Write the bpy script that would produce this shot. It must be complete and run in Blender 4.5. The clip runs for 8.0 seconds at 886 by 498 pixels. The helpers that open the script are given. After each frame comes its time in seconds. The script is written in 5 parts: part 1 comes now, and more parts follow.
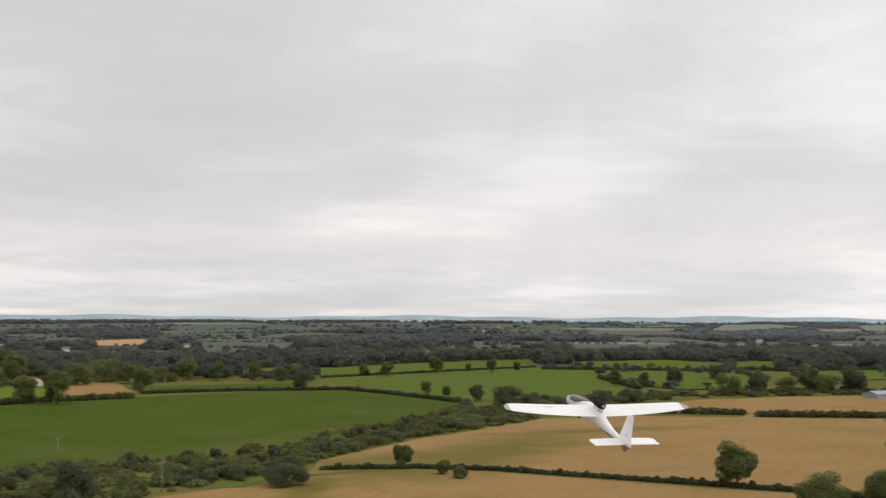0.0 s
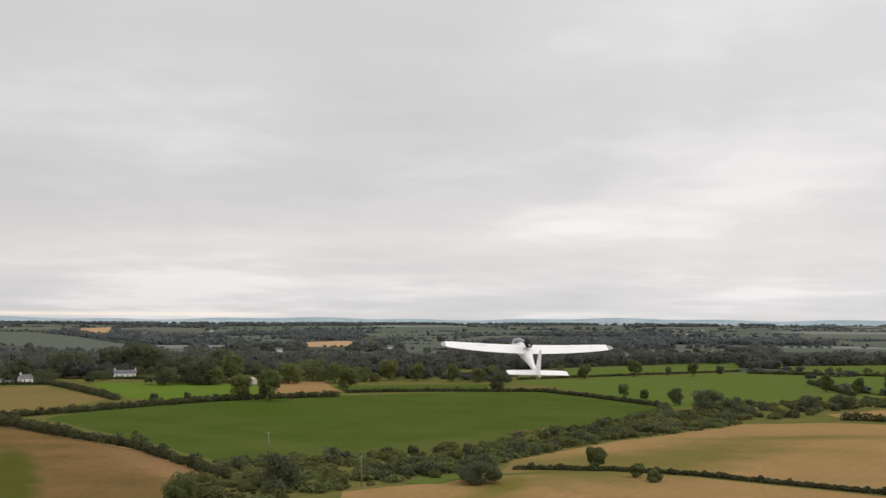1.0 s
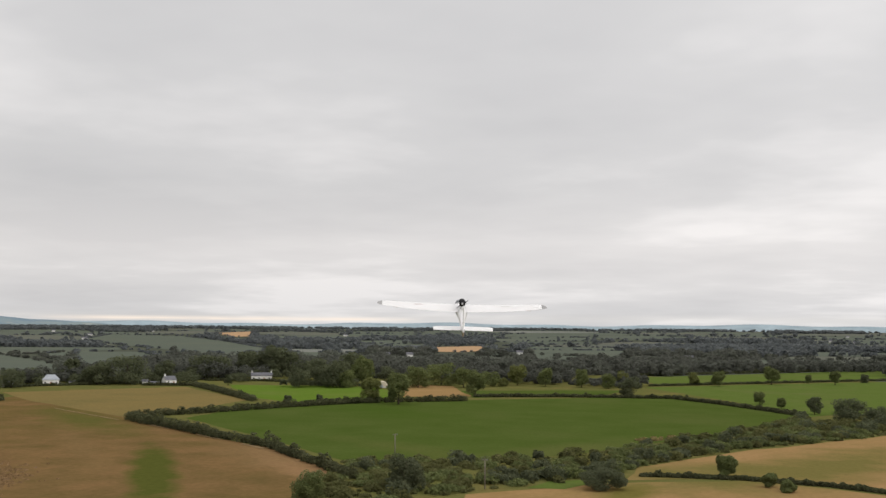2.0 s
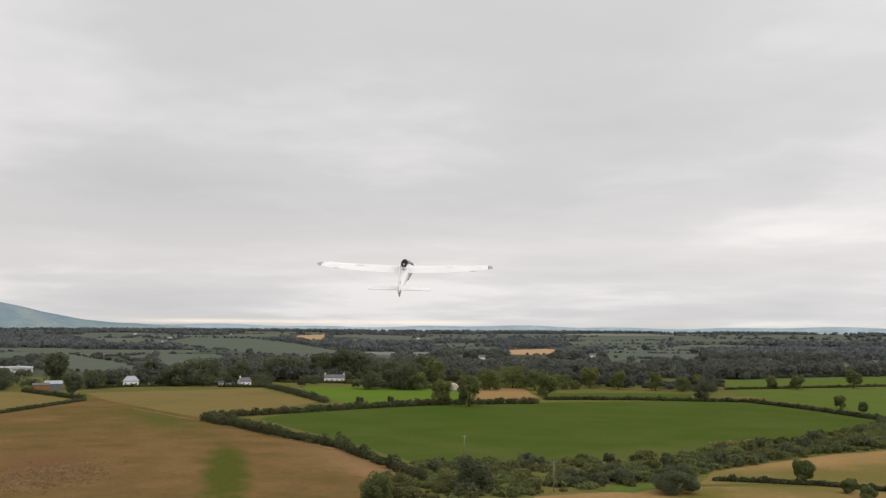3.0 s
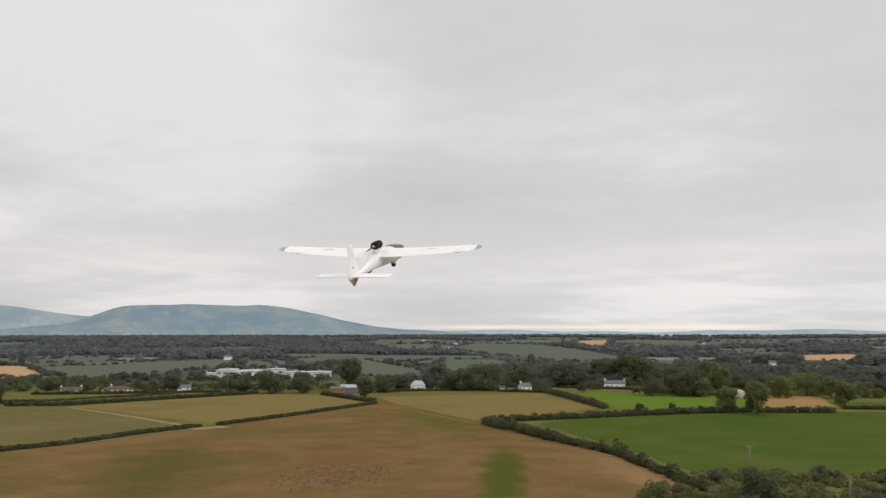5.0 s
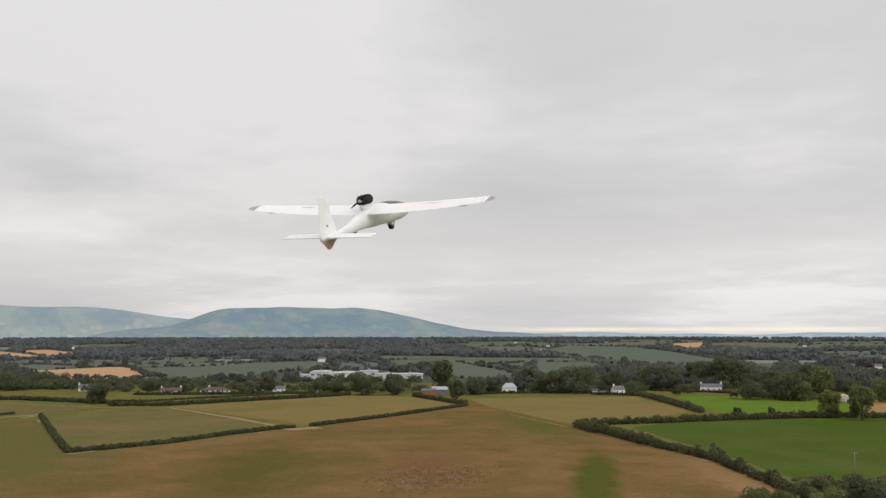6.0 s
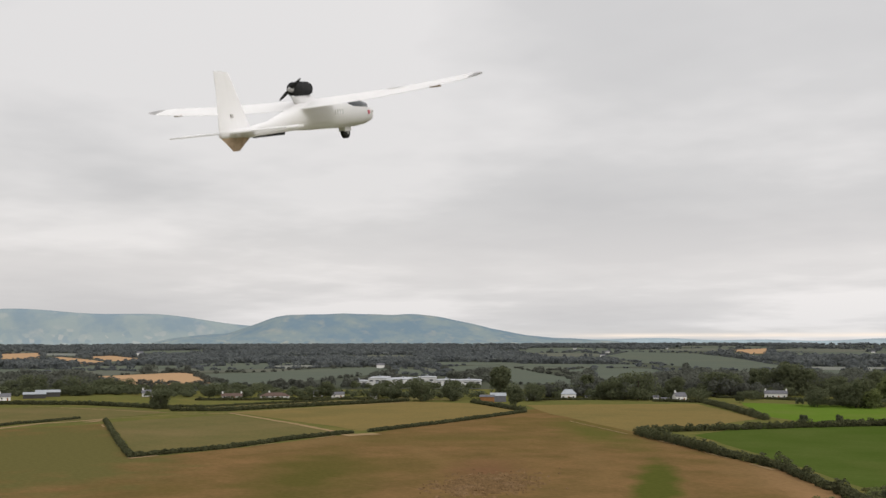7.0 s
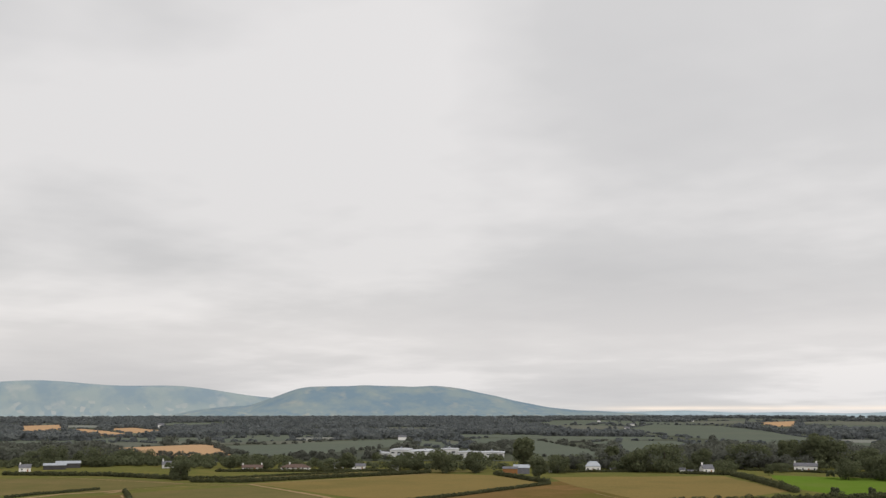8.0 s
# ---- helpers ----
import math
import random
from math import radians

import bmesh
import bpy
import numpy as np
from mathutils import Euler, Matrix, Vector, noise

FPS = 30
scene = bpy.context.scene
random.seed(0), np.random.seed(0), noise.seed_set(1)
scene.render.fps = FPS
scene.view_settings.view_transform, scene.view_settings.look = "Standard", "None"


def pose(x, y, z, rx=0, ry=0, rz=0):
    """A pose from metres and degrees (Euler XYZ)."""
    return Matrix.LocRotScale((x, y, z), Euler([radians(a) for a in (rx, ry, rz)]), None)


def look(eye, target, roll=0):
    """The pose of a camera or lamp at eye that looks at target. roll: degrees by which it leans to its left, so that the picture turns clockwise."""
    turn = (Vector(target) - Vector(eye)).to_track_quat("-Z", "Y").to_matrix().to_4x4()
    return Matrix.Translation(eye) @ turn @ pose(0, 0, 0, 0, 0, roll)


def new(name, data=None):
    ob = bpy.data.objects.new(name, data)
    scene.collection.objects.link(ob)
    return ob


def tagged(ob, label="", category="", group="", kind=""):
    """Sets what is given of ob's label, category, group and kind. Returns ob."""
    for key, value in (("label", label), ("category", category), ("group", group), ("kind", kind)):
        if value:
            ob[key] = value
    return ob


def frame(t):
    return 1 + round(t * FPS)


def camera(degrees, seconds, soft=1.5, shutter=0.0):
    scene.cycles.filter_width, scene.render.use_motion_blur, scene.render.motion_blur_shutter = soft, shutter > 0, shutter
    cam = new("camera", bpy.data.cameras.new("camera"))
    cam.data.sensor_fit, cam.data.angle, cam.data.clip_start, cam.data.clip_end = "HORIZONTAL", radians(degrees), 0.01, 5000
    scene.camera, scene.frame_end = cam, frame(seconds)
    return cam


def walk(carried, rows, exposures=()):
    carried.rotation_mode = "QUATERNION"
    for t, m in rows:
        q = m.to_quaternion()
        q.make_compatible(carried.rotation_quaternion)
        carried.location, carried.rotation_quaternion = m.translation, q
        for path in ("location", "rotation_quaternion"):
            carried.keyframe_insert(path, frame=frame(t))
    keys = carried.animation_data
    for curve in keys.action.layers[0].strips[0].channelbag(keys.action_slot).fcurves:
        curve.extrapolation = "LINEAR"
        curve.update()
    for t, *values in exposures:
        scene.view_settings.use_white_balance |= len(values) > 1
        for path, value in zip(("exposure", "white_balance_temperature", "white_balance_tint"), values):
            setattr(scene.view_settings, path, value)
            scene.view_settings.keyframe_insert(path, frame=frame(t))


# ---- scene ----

# ---------------------------------------------------------------- camera and its walk
cam = camera(48.26, 8.0, soft=1.4, shutter=0.2)
ROWS = [
    (0.0, 0.00, 0.00, 45.00, 0.02, 3.97, 0.18),
    (0.5, 1.44, -1.10, 44.75, 7.69, 3.97, 0.17),
    (1.0, 2.83, -1.58, 44.43, 11.53, 4.11, 0.20),
    (1.5, 4.09, -1.72, 44.12, 15.17, 4.28, 0.42),
    (2.0, 5.13, -1.44, 43.90, 19.10, 4.40, 0.41),
    (2.2, 5.45, -1.26, 43.80, 20.25, 4.43, 0.40),
    (3.3, 6.56, -0.02, 43.34, 24.50, 4.59, 0.34),
    (3.5, 6.67, 0.29, 43.29, 25.53, 4.62, 0.32),
    (4.0, 6.98, 1.20, 43.26, 29.45, 4.66, 0.22),
    (4.5, 7.43, 2.19, 43.32, 34.16, 4.72, 0.11),
    (5.0, 7.71, 3.12, 43.37, 39.46, 4.82, -0.07),
    (5.2, 7.66, 3.48, 43.35, 41.40, 4.86, -0.07),
    (6.3, 6.52, 5.65, 43.14, 45.45, 5.00, -0.07),
    (6.5, 6.28, 6.02, 43.10, 46.13, 5.05, -0.07),
    (7.0, 5.61, 6.98, 42.91, 48.13, 5.33, -0.11),
    (7.5, 5.12, 7.52, 42.55, 50.02, 5.75, -0.15),
    (7.6, 5.08, 7.52, 42.38, 50.30, 6.85, -0.14),
    (7.7, 5.06, 7.50, 42.15, 50.15, 9.30, -0.10),
    (7.8, 5.06, 7.48, 41.98, 49.85, 9.48, -0.08),
    (8.0, 5.06, 7.42, 41.40, 49.40, 9.47, -0.06),
]
walk(cam, [(t, pose(x, y, z, 90 + pitch, 0, yaw) @ pose(0, 0, 0, 0, 0, roll)) for t, x, y, z, yaw, pitch, roll in ROWS])

# ---------------------------------------------------------------- world and sun
world = bpy.data.worlds.new("overcast_sky")
scene.world = world
world.use_nodes = True


class Nodes:
    """Short calls for building a node tree."""

    def __init__(self, tree, fresh=True):
        self.tree = tree
        if fresh:
            tree.nodes.clear()

    def add(self, kind, **values):
        node = self.tree.nodes.new(kind)
        for key, value in values.items():
            self.put(node.inputs[key], value)
        return node

    def put(self, socket, value):
        if isinstance(value, bpy.types.NodeSocket):
            self.tree.links.new(value, socket)
        else:
            socket.default_value = value

    def math(self, op, a, b=0.0, clamp=False):
        node = self.add("ShaderNodeMath")
        node.operation, node.use_clamp = op, clamp
        self.put(node.inputs[0], a)
        self.put(node.inputs[1], b)
        return node.outputs[0]

    def mix(self, fac, a, b, blend="MIX"):
        node = self.add("ShaderNodeMix")
        node.data_type, node.blend_type = "RGBA", blend
        self.put(node.inputs[0], fac)
        self.put(node.inputs[6], a)
        self.put(node.inputs[7], b)
        return node.outputs[2]

    def ramp(self, fac, *stops):
        node = self.add("ShaderNodeValToRGB", Fac=fac)
        band = node.color_ramp.elements
        while len(band) < len(stops):
            band.new(0.5)
        for element, (place, colour) in zip(band, stops):
            element.position, element.color = place, colour
        return node.outputs[0]

    def noise(self, vector, scale, detail=4.0, rough=0.55):
        node = self.add("ShaderNodeTexNoise", Scale=scale, Detail=detail, Roughness=rough)
        self.put(node.inputs["Vector"], vector)
        return node.outputs["Fac"]


def rgb(r, g, b):
    return (r, g, b, 1.0)


w = Nodes(world.node_tree)
way = w.add("ShaderNodeTexCoord").outputs["Generated"]
split = w.add("ShaderNodeSeparateXYZ", Vector=way)
up = w.math("MAXIMUM", split.outputs[2], 0.0)
lift = w.math("ADD", up, 0.10)
flat = w.add("ShaderNodeCombineXYZ", X=w.math("DIVIDE", split.outputs[0], lift), Y=w.math("DIVIDE", split.outputs[1], lift))
drift = w.noise(flat.outputs[0], 0.36, 5.0, 0.5)
wisps = w.noise(flat.outputs[0], 1.3, 4.0, 0.55)
cloud = w.math("ADD", w.math("MULTIPLY", drift, 0.8), w.math("MULTIPLY", wisps, 0.2))
tone = w.ramp(cloud, (0.40, rgb(0.57, 0.562, 0.57)), (0.5, rgb(0.685, 0.672, 0.672)), (0.585, rgb(0.94, 0.91, 0.90)))
# a paler layer low down, and a thin yellow gap just over the skyline
low = w.ramp(up, (0.0, rgb(0.66, 0.67, 0.69)), (0.006, rgb(0.86, 0.83, 0.79)), (0.013, rgb(0.74, 0.732, 0.738)), (0.075, rgb(0.95, 0.91, 0.90)), (0.14, rgb(0.68, 0.668, 0.676)), (0.34, rgb(0.73, 0.72, 0.725)))
tone = w.mix(0.42, tone, low)
gap = w.math("SUBTRACT", 1.0, w.math("MULTIPLY", w.math("ABSOLUTE", w.math("SUBTRACT", split.outputs[2], 0.0052)), 340.0), True)
along = w.math("ADD", w.math("MULTIPLY", split.outputs[0], -0.515), w.math("MULTIPLY", split.outputs[1], 0.857))
ragged = w.noise(flat.outputs[0], 2.2, 3.0)
gap = w.math("MULTIPLY", gap, w.math("MULTIPLY", w.math("SUBTRACT", along, 0.982), 90.0, True))
gap = w.math("MULTIPLY", gap, w.math("MULTIPLY", ragged, 1.9, True))
tone = w.mix(gap, tone, rgb(1.06, 0.93, 0.81))
# as under any overcast, the sky is brighter overhead than low down
over = w.math("MULTIPLY", w.math("SUBTRACT", up, 0.40), 2.0, True)
# the cloud is a little thinner towards the hidden sun
side = w.math("ADD", 1.05, w.math("MULTIPLY", split.outputs[0], 0.14))
gain = w.math("MULTIPLY", side, w.math("ADD", 1.0, over))
sky = w.add("ShaderNodeTexSky")
sky.sky_type, sky.sun_disc, sky.sun_elevation, sky.sun_rotation = "NISHITA", False, radians(28), radians(93)
sky.air_density, sky.dust_density = 1.5, 3.0
clear = w.add("ShaderNodeBackground", Color=sky.outputs[0], Strength=0.1)
grey = w.add("ShaderNodeBackground", Color=tone, Strength=gain)
both = w.add("ShaderNodeMixShader", Fac=0.95)
w.put(both.inputs[1], clear.outputs[0])
w.put(both.inputs[2], grey.outputs[0])
w.add("ShaderNodeOutputWorld", Surface=both.outputs[0])

sun = new("sun", bpy.data.lights.new("sun", "SUN"))
sun.data.energy, sun.data.angle, sun.data.color = 1.25, radians(40), (1.0, 0.965, 0.92)
sun.matrix_world = look((0, 0, 300), (-103, 5, 245))
scene.view_settings.exposure = 0.0


# ---------------------------------------------------------------- materials
def surface(name, first, second, size=6.0, fine=0.4, rough=0.9, bump=0.0, metal=0.0, spots=(), spec=0.0, streak=None, third=None, grit=0.7):
    """Two colours mingled at two scales, in metres; spots: (x, y, degrees, length, width, colour, strength) with soft edges; streak: (degrees, spacing, colour, strength)."""
    mat = bpy.data.materials.new(name)
    mat.use_nodes = True
    n = Nodes(mat.node_tree)
    place = n.add("ShaderNodeTexCoord").outputs["Object"]
    broad = n.noise(place, 1.0 / size, 5.0, 0.6)
    grain = n.noise(place, 1.0 / fine, 3.0, 0.6)
    fac = n.math("ADD", n.math("MULTIPLY", n.math("SUBTRACT", broad, 0.5), 2.6), 0.5, True)
    colour = n.mix(fac, first, second)
    if third:
        patch = n.noise(place, 0.31 / size, 4.0, 0.55)
        colour = n.mix(n.math("MULTIPLY", n.math("SUBTRACT", patch, 0.5), 4.0, True), colour, third)
    if streak:
        turn, gap, shade, strength = streak
        turned = n.add("ShaderNodeMapping", Rotation=(0, 0, radians(turn)))
        n.put(turned.inputs["Vector"], place)
        lines = n.add("ShaderNodeTexWave", Scale=1.0 / gap, Distortion=1.5, Detail=2.0)
        n.put(lines.inputs["Vector"], turned.outputs[0])
        colour = n.mix(n.math("MULTIPLY", lines.outputs["Fac"], strength), colour, shade)
    for x, y, angle, long, across, shade, strength in spots:
        turned = n.add("ShaderNodeMapping", Location=(x, y, 0), Rotation=(0, 0, radians(angle)), Scale=(long, across, 1))
        turned.vector_type = "TEXTURE"
        n.put(turned.inputs["Vector"], place)
        off = n.add("ShaderNodeVectorMath")
        off.operation = "LENGTH"
        n.put(off.inputs[0], turned.outputs[0])
        edge = n.math("ADD", off.outputs["Value"], n.math("MULTIPLY", n.math("SUBTRACT", n.noise(place, 0.06, 5.0), 0.5), 1.2))
        near = n.math("SUBTRACT", 1.0, edge, True)
        colour = n.mix(n.math("MULTIPLY", near, strength, True), colour, shade)
    dots = n.math("ADD", n.math("MULTIPLY", grain, grit), 1.0 - grit / 2)
    toned = n.add("ShaderNodeHueSaturation", Value=dots, Color=colour)
    shader = n.add("ShaderNodeBsdfPrincipled", Roughness=rough, Metallic=metal)
    n.put(shader.inputs["Base Color"], toned.outputs[0])
    n.put(shader.inputs["Specular IOR Level"], spec)
    if bump:
        relief = n.add("ShaderNodeBump", Strength=bump, Distance=fine, Height=grain)
        n.put(shader.inputs["Normal"], relief.outputs[0])
    n.add("ShaderNodeOutputMaterial", Surface=shader.outputs[0])
    return mat


def leafage(name, first, second, third, vary=1.0):
    """Leaves: each small face takes its own tone."""
    mat = bpy.data.materials.new(name)
    mat.use_nodes = True
    n = Nodes(mat.node_tree)
    each = n.add("ShaderNodeNewGeometry").outputs["Random Per Island"]
    place = n.add("ShaderNodeTexCoord").outputs["Object"]
    clump = n.noise(place, 0.16, 3.0)
    colour = n.ramp(each, (0.0, first), (0.6, second), (1.0, third))
    stand = n.noise(place, 0.022, 3.0)
    light = n.math("MULTIPLY", n.math("ADD", n.math("MULTIPLY", clump, 0.9 * vary), 1.0 - 0.45 * vary), n.math("ADD", n.math("MULTIPLY", stand, vary), 1.0 - 0.5 * vary))
    toned = n.add("ShaderNodeHueSaturation", Value=light, Color=colour)
    shader = n.add("ShaderNodeBsdfPrincipled", Roughness=0.75)
    n.put(shader.inputs["Base Color"], toned.outputs[0])
    n.put(shader.inputs["Specular IOR Level"], 0.05)
    thin = n.add("ShaderNodeBsdfTranslucent", Color=toned.outputs[0])
    blend = n.add("ShaderNodeMixShader", Fac=0.5)
    n.put(blend.inputs[1], shader.outputs[0])
    n.put(blend.inputs[2], thin.outputs[0])
    n.add("ShaderNodeOutputMaterial", Surface=blend.outputs[0])
    return mat


GRASS = surface("grass", rgb(0.050, 0.073, 0.014), rgb(0.064, 0.086, 0.020), 22, 1.5, third=rgb(0.073, 0.088, 0.024), streak=(35, 14, rgb(0.051, 0.077, 0.014), 0.25), grit=0.45,
                spots=((-70, 345, 60, 70, 22, rgb(0.080, 0.090, 0.026), 1.0), (-190, 470, 130, 90, 40, rgb(0.047, 0.075, 0.012), 1.0), (-120, 330, 150, 60, 14, rgb(0.077, 0.088, 0.024), 0.9)))
GRASS_VIVID = surface("vivid_grass", rgb(0.078, 0.128, 0.017), rgb(0.092, 0.139, 0.022), 14, 1.5, third=rgb(0.102, 0.132, 0.028), grit=0.4)
GRASS_BRIGHT = surface("bright_grass", rgb(0.073, 0.107, 0.021), rgb(0.088, 0.117, 0.028), 14, 1.5, third=rgb(0.100, 0.112, 0.036), streak=(60, 11, rgb(0.080, 0.105, 0.026), 0.3), grit=0.45)
PASTURE = surface("dry_pasture", rgb(0.166, 0.122, 0.046), rgb(0.144, 0.112, 0.043), 18, 1.8, third=rgb(0.115, 0.098, 0.036), streak=(40, 9, rgb(0.150, 0.115, 0.046), 0.3), grit=0.5)
BROWN = surface("grazed_stubble", rgb(0.167, 0.100, 0.044), rgb(0.100, 0.071, 0.027), 20, 1.8, third=rgb(0.093, 0.073, 0.023), grit=0.55, streak=(8, 23, rgb(0.144, 0.091, 0.038), 0.1),
                spots=((-200, 262, 118, 60, 6, rgb(0.158, 0.099, 0.042), 0.6), (-290, 262, 150, 80, 7, rgb(0.153, 0.099, 0.042), 0.6), (-240, 300, 135, 90, 8, rgb(0.149, 0.097, 0.042), 0.6),
                       (-172, 250, 126, 80, 9, rgb(0.066, 0.071, 0.016), 2.0), (-233, 240, 135, 46, 16, rgb(0.132, 0.074, 0.037), 1.2), (-132, 272, 136, 60, 10, rgb(0.240, 0.140, 0.070), 1.9),
                       (-150, 288, 140, 70, 18, rgb(0.177, 0.112, 0.052), 1.0), (-262, 190, 140, 90, 26, rgb(0.080, 0.069, 0.020), 1.3), (-400, 158, 158, 160, 58, rgb(0.096, 0.086, 0.031), 2.0), (-330, 300, 60, 80, 34, rgb(0.098, 0.077, 0.026), 0.8),
                       (-300, 376, 142, 95, 22, rgb(0.086, 0.080, 0.022), 1.2), (-350, 250, 110, 50, 16, rgb(0.153, 0.100, 0.044), 0.9)))
RUBBLE = surface("broken_earth", rgb(0.165, 0.104, 0.050), rgb(0.098, 0.062, 0.030), 2.2, 1.4, bump=0.6, grit=1.0, third=rgb(0.175, 0.114, 0.064))
OLIVE = surface("olive_pasture", rgb(0.122, 0.100, 0.042), rgb(0.098, 0.091, 0.036), 16, 1.8, third=rgb(0.138, 0.108, 0.049), grit=0.5)
STUBBLE = surface("barley_stubble", rgb(0.252, 0.158, 0.070), rgb(0.216, 0.140, 0.057), 20, 1.6, third=rgb(0.168, 0.124, 0.042), streak=(28, 17, rgb(0.262, 0.170, 0.078), 0.2), grit=0.45,
                  spots=((-22, 305, 60, 46, 30, rgb(0.128, 0.110, 0.036), 1.3), (-35, 262, 80, 22, 9, rgb(0.124, 0.106, 0.029), 1.6), (40, 226, 5, 120, 26, rgb(0.261, 0.141, 0.062), 1.3), (14, 334, 62, 85, 30, rgb(0.128, 0.109, 0.035), 1.4), (60, 400, 20, 60, 12, rgb(0.133, 0.110, 0.037), 1.2), (70, 300, 20, 70, 10, rgb(0.214, 0.144, 0.065), 1.2)))
STRAW = surface("ripe_straw", rgb(0.36, 0.235, 0.135), rgb(0.32, 0.21, 0.12), 14, 0.9, grit=0.4)
MEADOW = surface("rough_ground", rgb(0.063, 0.070, 0.050), rgb(0.073, 0.077, 0.056), 60, 5, third=rgb(0.056, 0.063, 0.052), grit=0.3)
ROUGH = surface("rough_grass", rgb(0.085, 0.09, 0.026), rgb(0.11, 0.105, 0.035), 6, 0.8, third=rgb(0.14, 0.115, 0.04))
# far fields: their greens are greyed by haze put into the colour
FAR_GREEN_HAZED = surface("hazed_far_meadow", rgb(0.086, 0.099, 0.078), rgb(0.096, 0.107, 0.083), 60, 4, third=rgb(0.106, 0.113, 0.085), grit=0.25)
FAR_DULL_HAZED = surface("hazed_dull_field", rgb(0.098, 0.104, 0.084), rgb(0.116, 0.116, 0.090), 70, 5, third=rgb(0.088, 0.099, 0.083), grit=0.25)
LEAF_OAK = leafage("oak_leaf", rgb(0.122, 0.145, 0.056), rgb(0.146, 0.168, 0.064), rgb(0.172, 0.190, 0.073), 0.8)
LEAF_LIGHT = leafage("ash_leaf", rgb(0.146, 0.161, 0.055), rgb(0.172, 0.184, 0.064), rgb(0.200, 0.206, 0.074), 0.8)
LEAF_DARK = leafage("dark_leaf", rgb(0.093, 0.105, 0.060), rgb(0.112, 0.124, 0.069), rgb(0.133, 0.143, 0.078), 0.8)
LEAF_HEDGE = leafage("hedge_leaf", rgb(0.076, 0.082, 0.042), rgb(0.093, 0.098, 0.049), rgb(0.113, 0.115, 0.057), 0.7)
LEAF_BRAMBLE = leafage("bramble_leaf", rgb(0.112, 0.116, 0.045), rgb(0.132, 0.134, 0.053), rgb(0.154, 0.152, 0.062), 1.0)
LEAF_DRY = leafage("dry_grass", rgb(0.25, 0.205, 0.085), rgb(0.28, 0.23, 0.10), rgb(0.32, 0.26, 0.12), 0.6)
# leaves of the woods on the plain, greyed with a little painted haze
LEAF_MID_HAZED = leafage("plain_leaf_hazed", rgb(0.113, 0.121, 0.098), rgb(0.121, 0.128, 0.102), rgb(0.129, 0.135, 0.106), 0.5)
LEAF_MID_DARK_HAZED = leafage("plain_dark_leaf_hazed", rgb(0.098, 0.103, 0.086), rgb(0.105, 0.109, 0.090), rgb(0.112, 0.116, 0.094), 0.5)
# farther leaves carry blue-grey haze in their base colours, LEAF_HAZE the most
LEAF_FAR_HAZED = leafage("distant_leaf_hazed", rgb(0.146, 0.160, 0.157), rgb(0.155, 0.168, 0.162), rgb(0.164, 0.175, 0.168), 0.45)
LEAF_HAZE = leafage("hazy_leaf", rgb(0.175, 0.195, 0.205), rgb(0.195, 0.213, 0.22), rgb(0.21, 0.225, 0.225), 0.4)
# palest far fields, lightened with haze in the colour
FAR_PALE_HAZED = surface("hazed_pale_field", rgb(0.150, 0.158, 0.140), rgb(0.172, 0.172, 0.148), 80, 6, third=rgb(0.130, 0.146, 0.134), grit=0.25)
# darker distant leaves, with the same haze mixed into their colour
LEAF_FAR_DARK_HAZED = leafage("distant_dark_leaf_hazed", rgb(0.122, 0.134, 0.137), rgb(0.129, 0.141, 0.142), rgb(0.137, 0.148, 0.147), 0.45)
BARK = surface("bark", rgb(0.09, 0.07, 0.05), rgb(0.06, 0.05, 0.04), 0.5, 0.05, bump=0.4)
FOAM = surface("white_foam", rgb(0.94, 0.935, 0.94), rgb(0.92, 0.915, 0.92), 0.3, 0.02, 0.5, spec=0.4, grit=0.04)
# thin expanded foam lets some light through
n = Nodes(FOAM.node_tree, False)
skin = [q for q in n.tree.nodes if q.type == "BSDF_PRINCIPLED"][0]
glow = n.add("ShaderNodeBsdfTranslucent", Color=rgb(0.93, 0.92, 0.92))
foam_mix = n.add("ShaderNodeMixShader", Fac=0.38)
n.put(foam_mix.inputs[1], skin.outputs[0])
n.put(foam_mix.inputs[2], glow.outputs[0])
n.put([q for q in n.tree.nodes if q.type == "OUTPUT_MATERIAL"][0].inputs[0], foam_mix.outputs[0])
DARK = surface("black_plastic", rgb(0.025, 0.025, 0.027), rgb(0.04, 0.04, 0.04), 0.1, 0.01, 0.4)
HATCH = surface("smoked_canopy", rgb(0.05, 0.055, 0.06), rgb(0.03, 0.035, 0.04), 0.1, 0.02, 0.15, spec=0.6)
TIP = surface("grey_tip", rgb(0.30, 0.30, 0.30), rgb(0.36, 0.35, 0.34), 0.05, 0.01, 0.6)
SCUFF = surface("scuffed_tape", rgb(0.50, 0.38, 0.27), rgb(0.40, 0.30, 0.22), 0.06, 0.01, 0.7)
PINK = surface("faded_print", rgb(0.62, 0.50, 0.50), rgb(0.68, 0.58, 0.58), 0.05, 0.01, 0.6)
FAINT = surface("faint_print", rgb(0.80, 0.79, 0.79), rgb(0.84, 0.83, 0.83), 0.05, 0.01, 0.6)
PALE = surface("pale_print", rgb(0.66, 0.66, 0.66), rgb(0.72, 0.72, 0.72), 0.05, 0.01, 0.6)
WORKS = surface("grey_cladding", rgb(0.50, 0.50, 0.48), rgb(0.43, 0.43, 0.42), 8, 0.5, 0.7)
RED = surface("red_sticker", rgb(0.52, 0.14, 0.17), rgb(0.46, 0.11, 0.14), 0.05, 0.01, 0.4)
INK = surface("grey_print", rgb(0.42, 0.40, 0.38), rgb(0.5, 0.48, 0.46), 0.05, 0.01, 0.6)
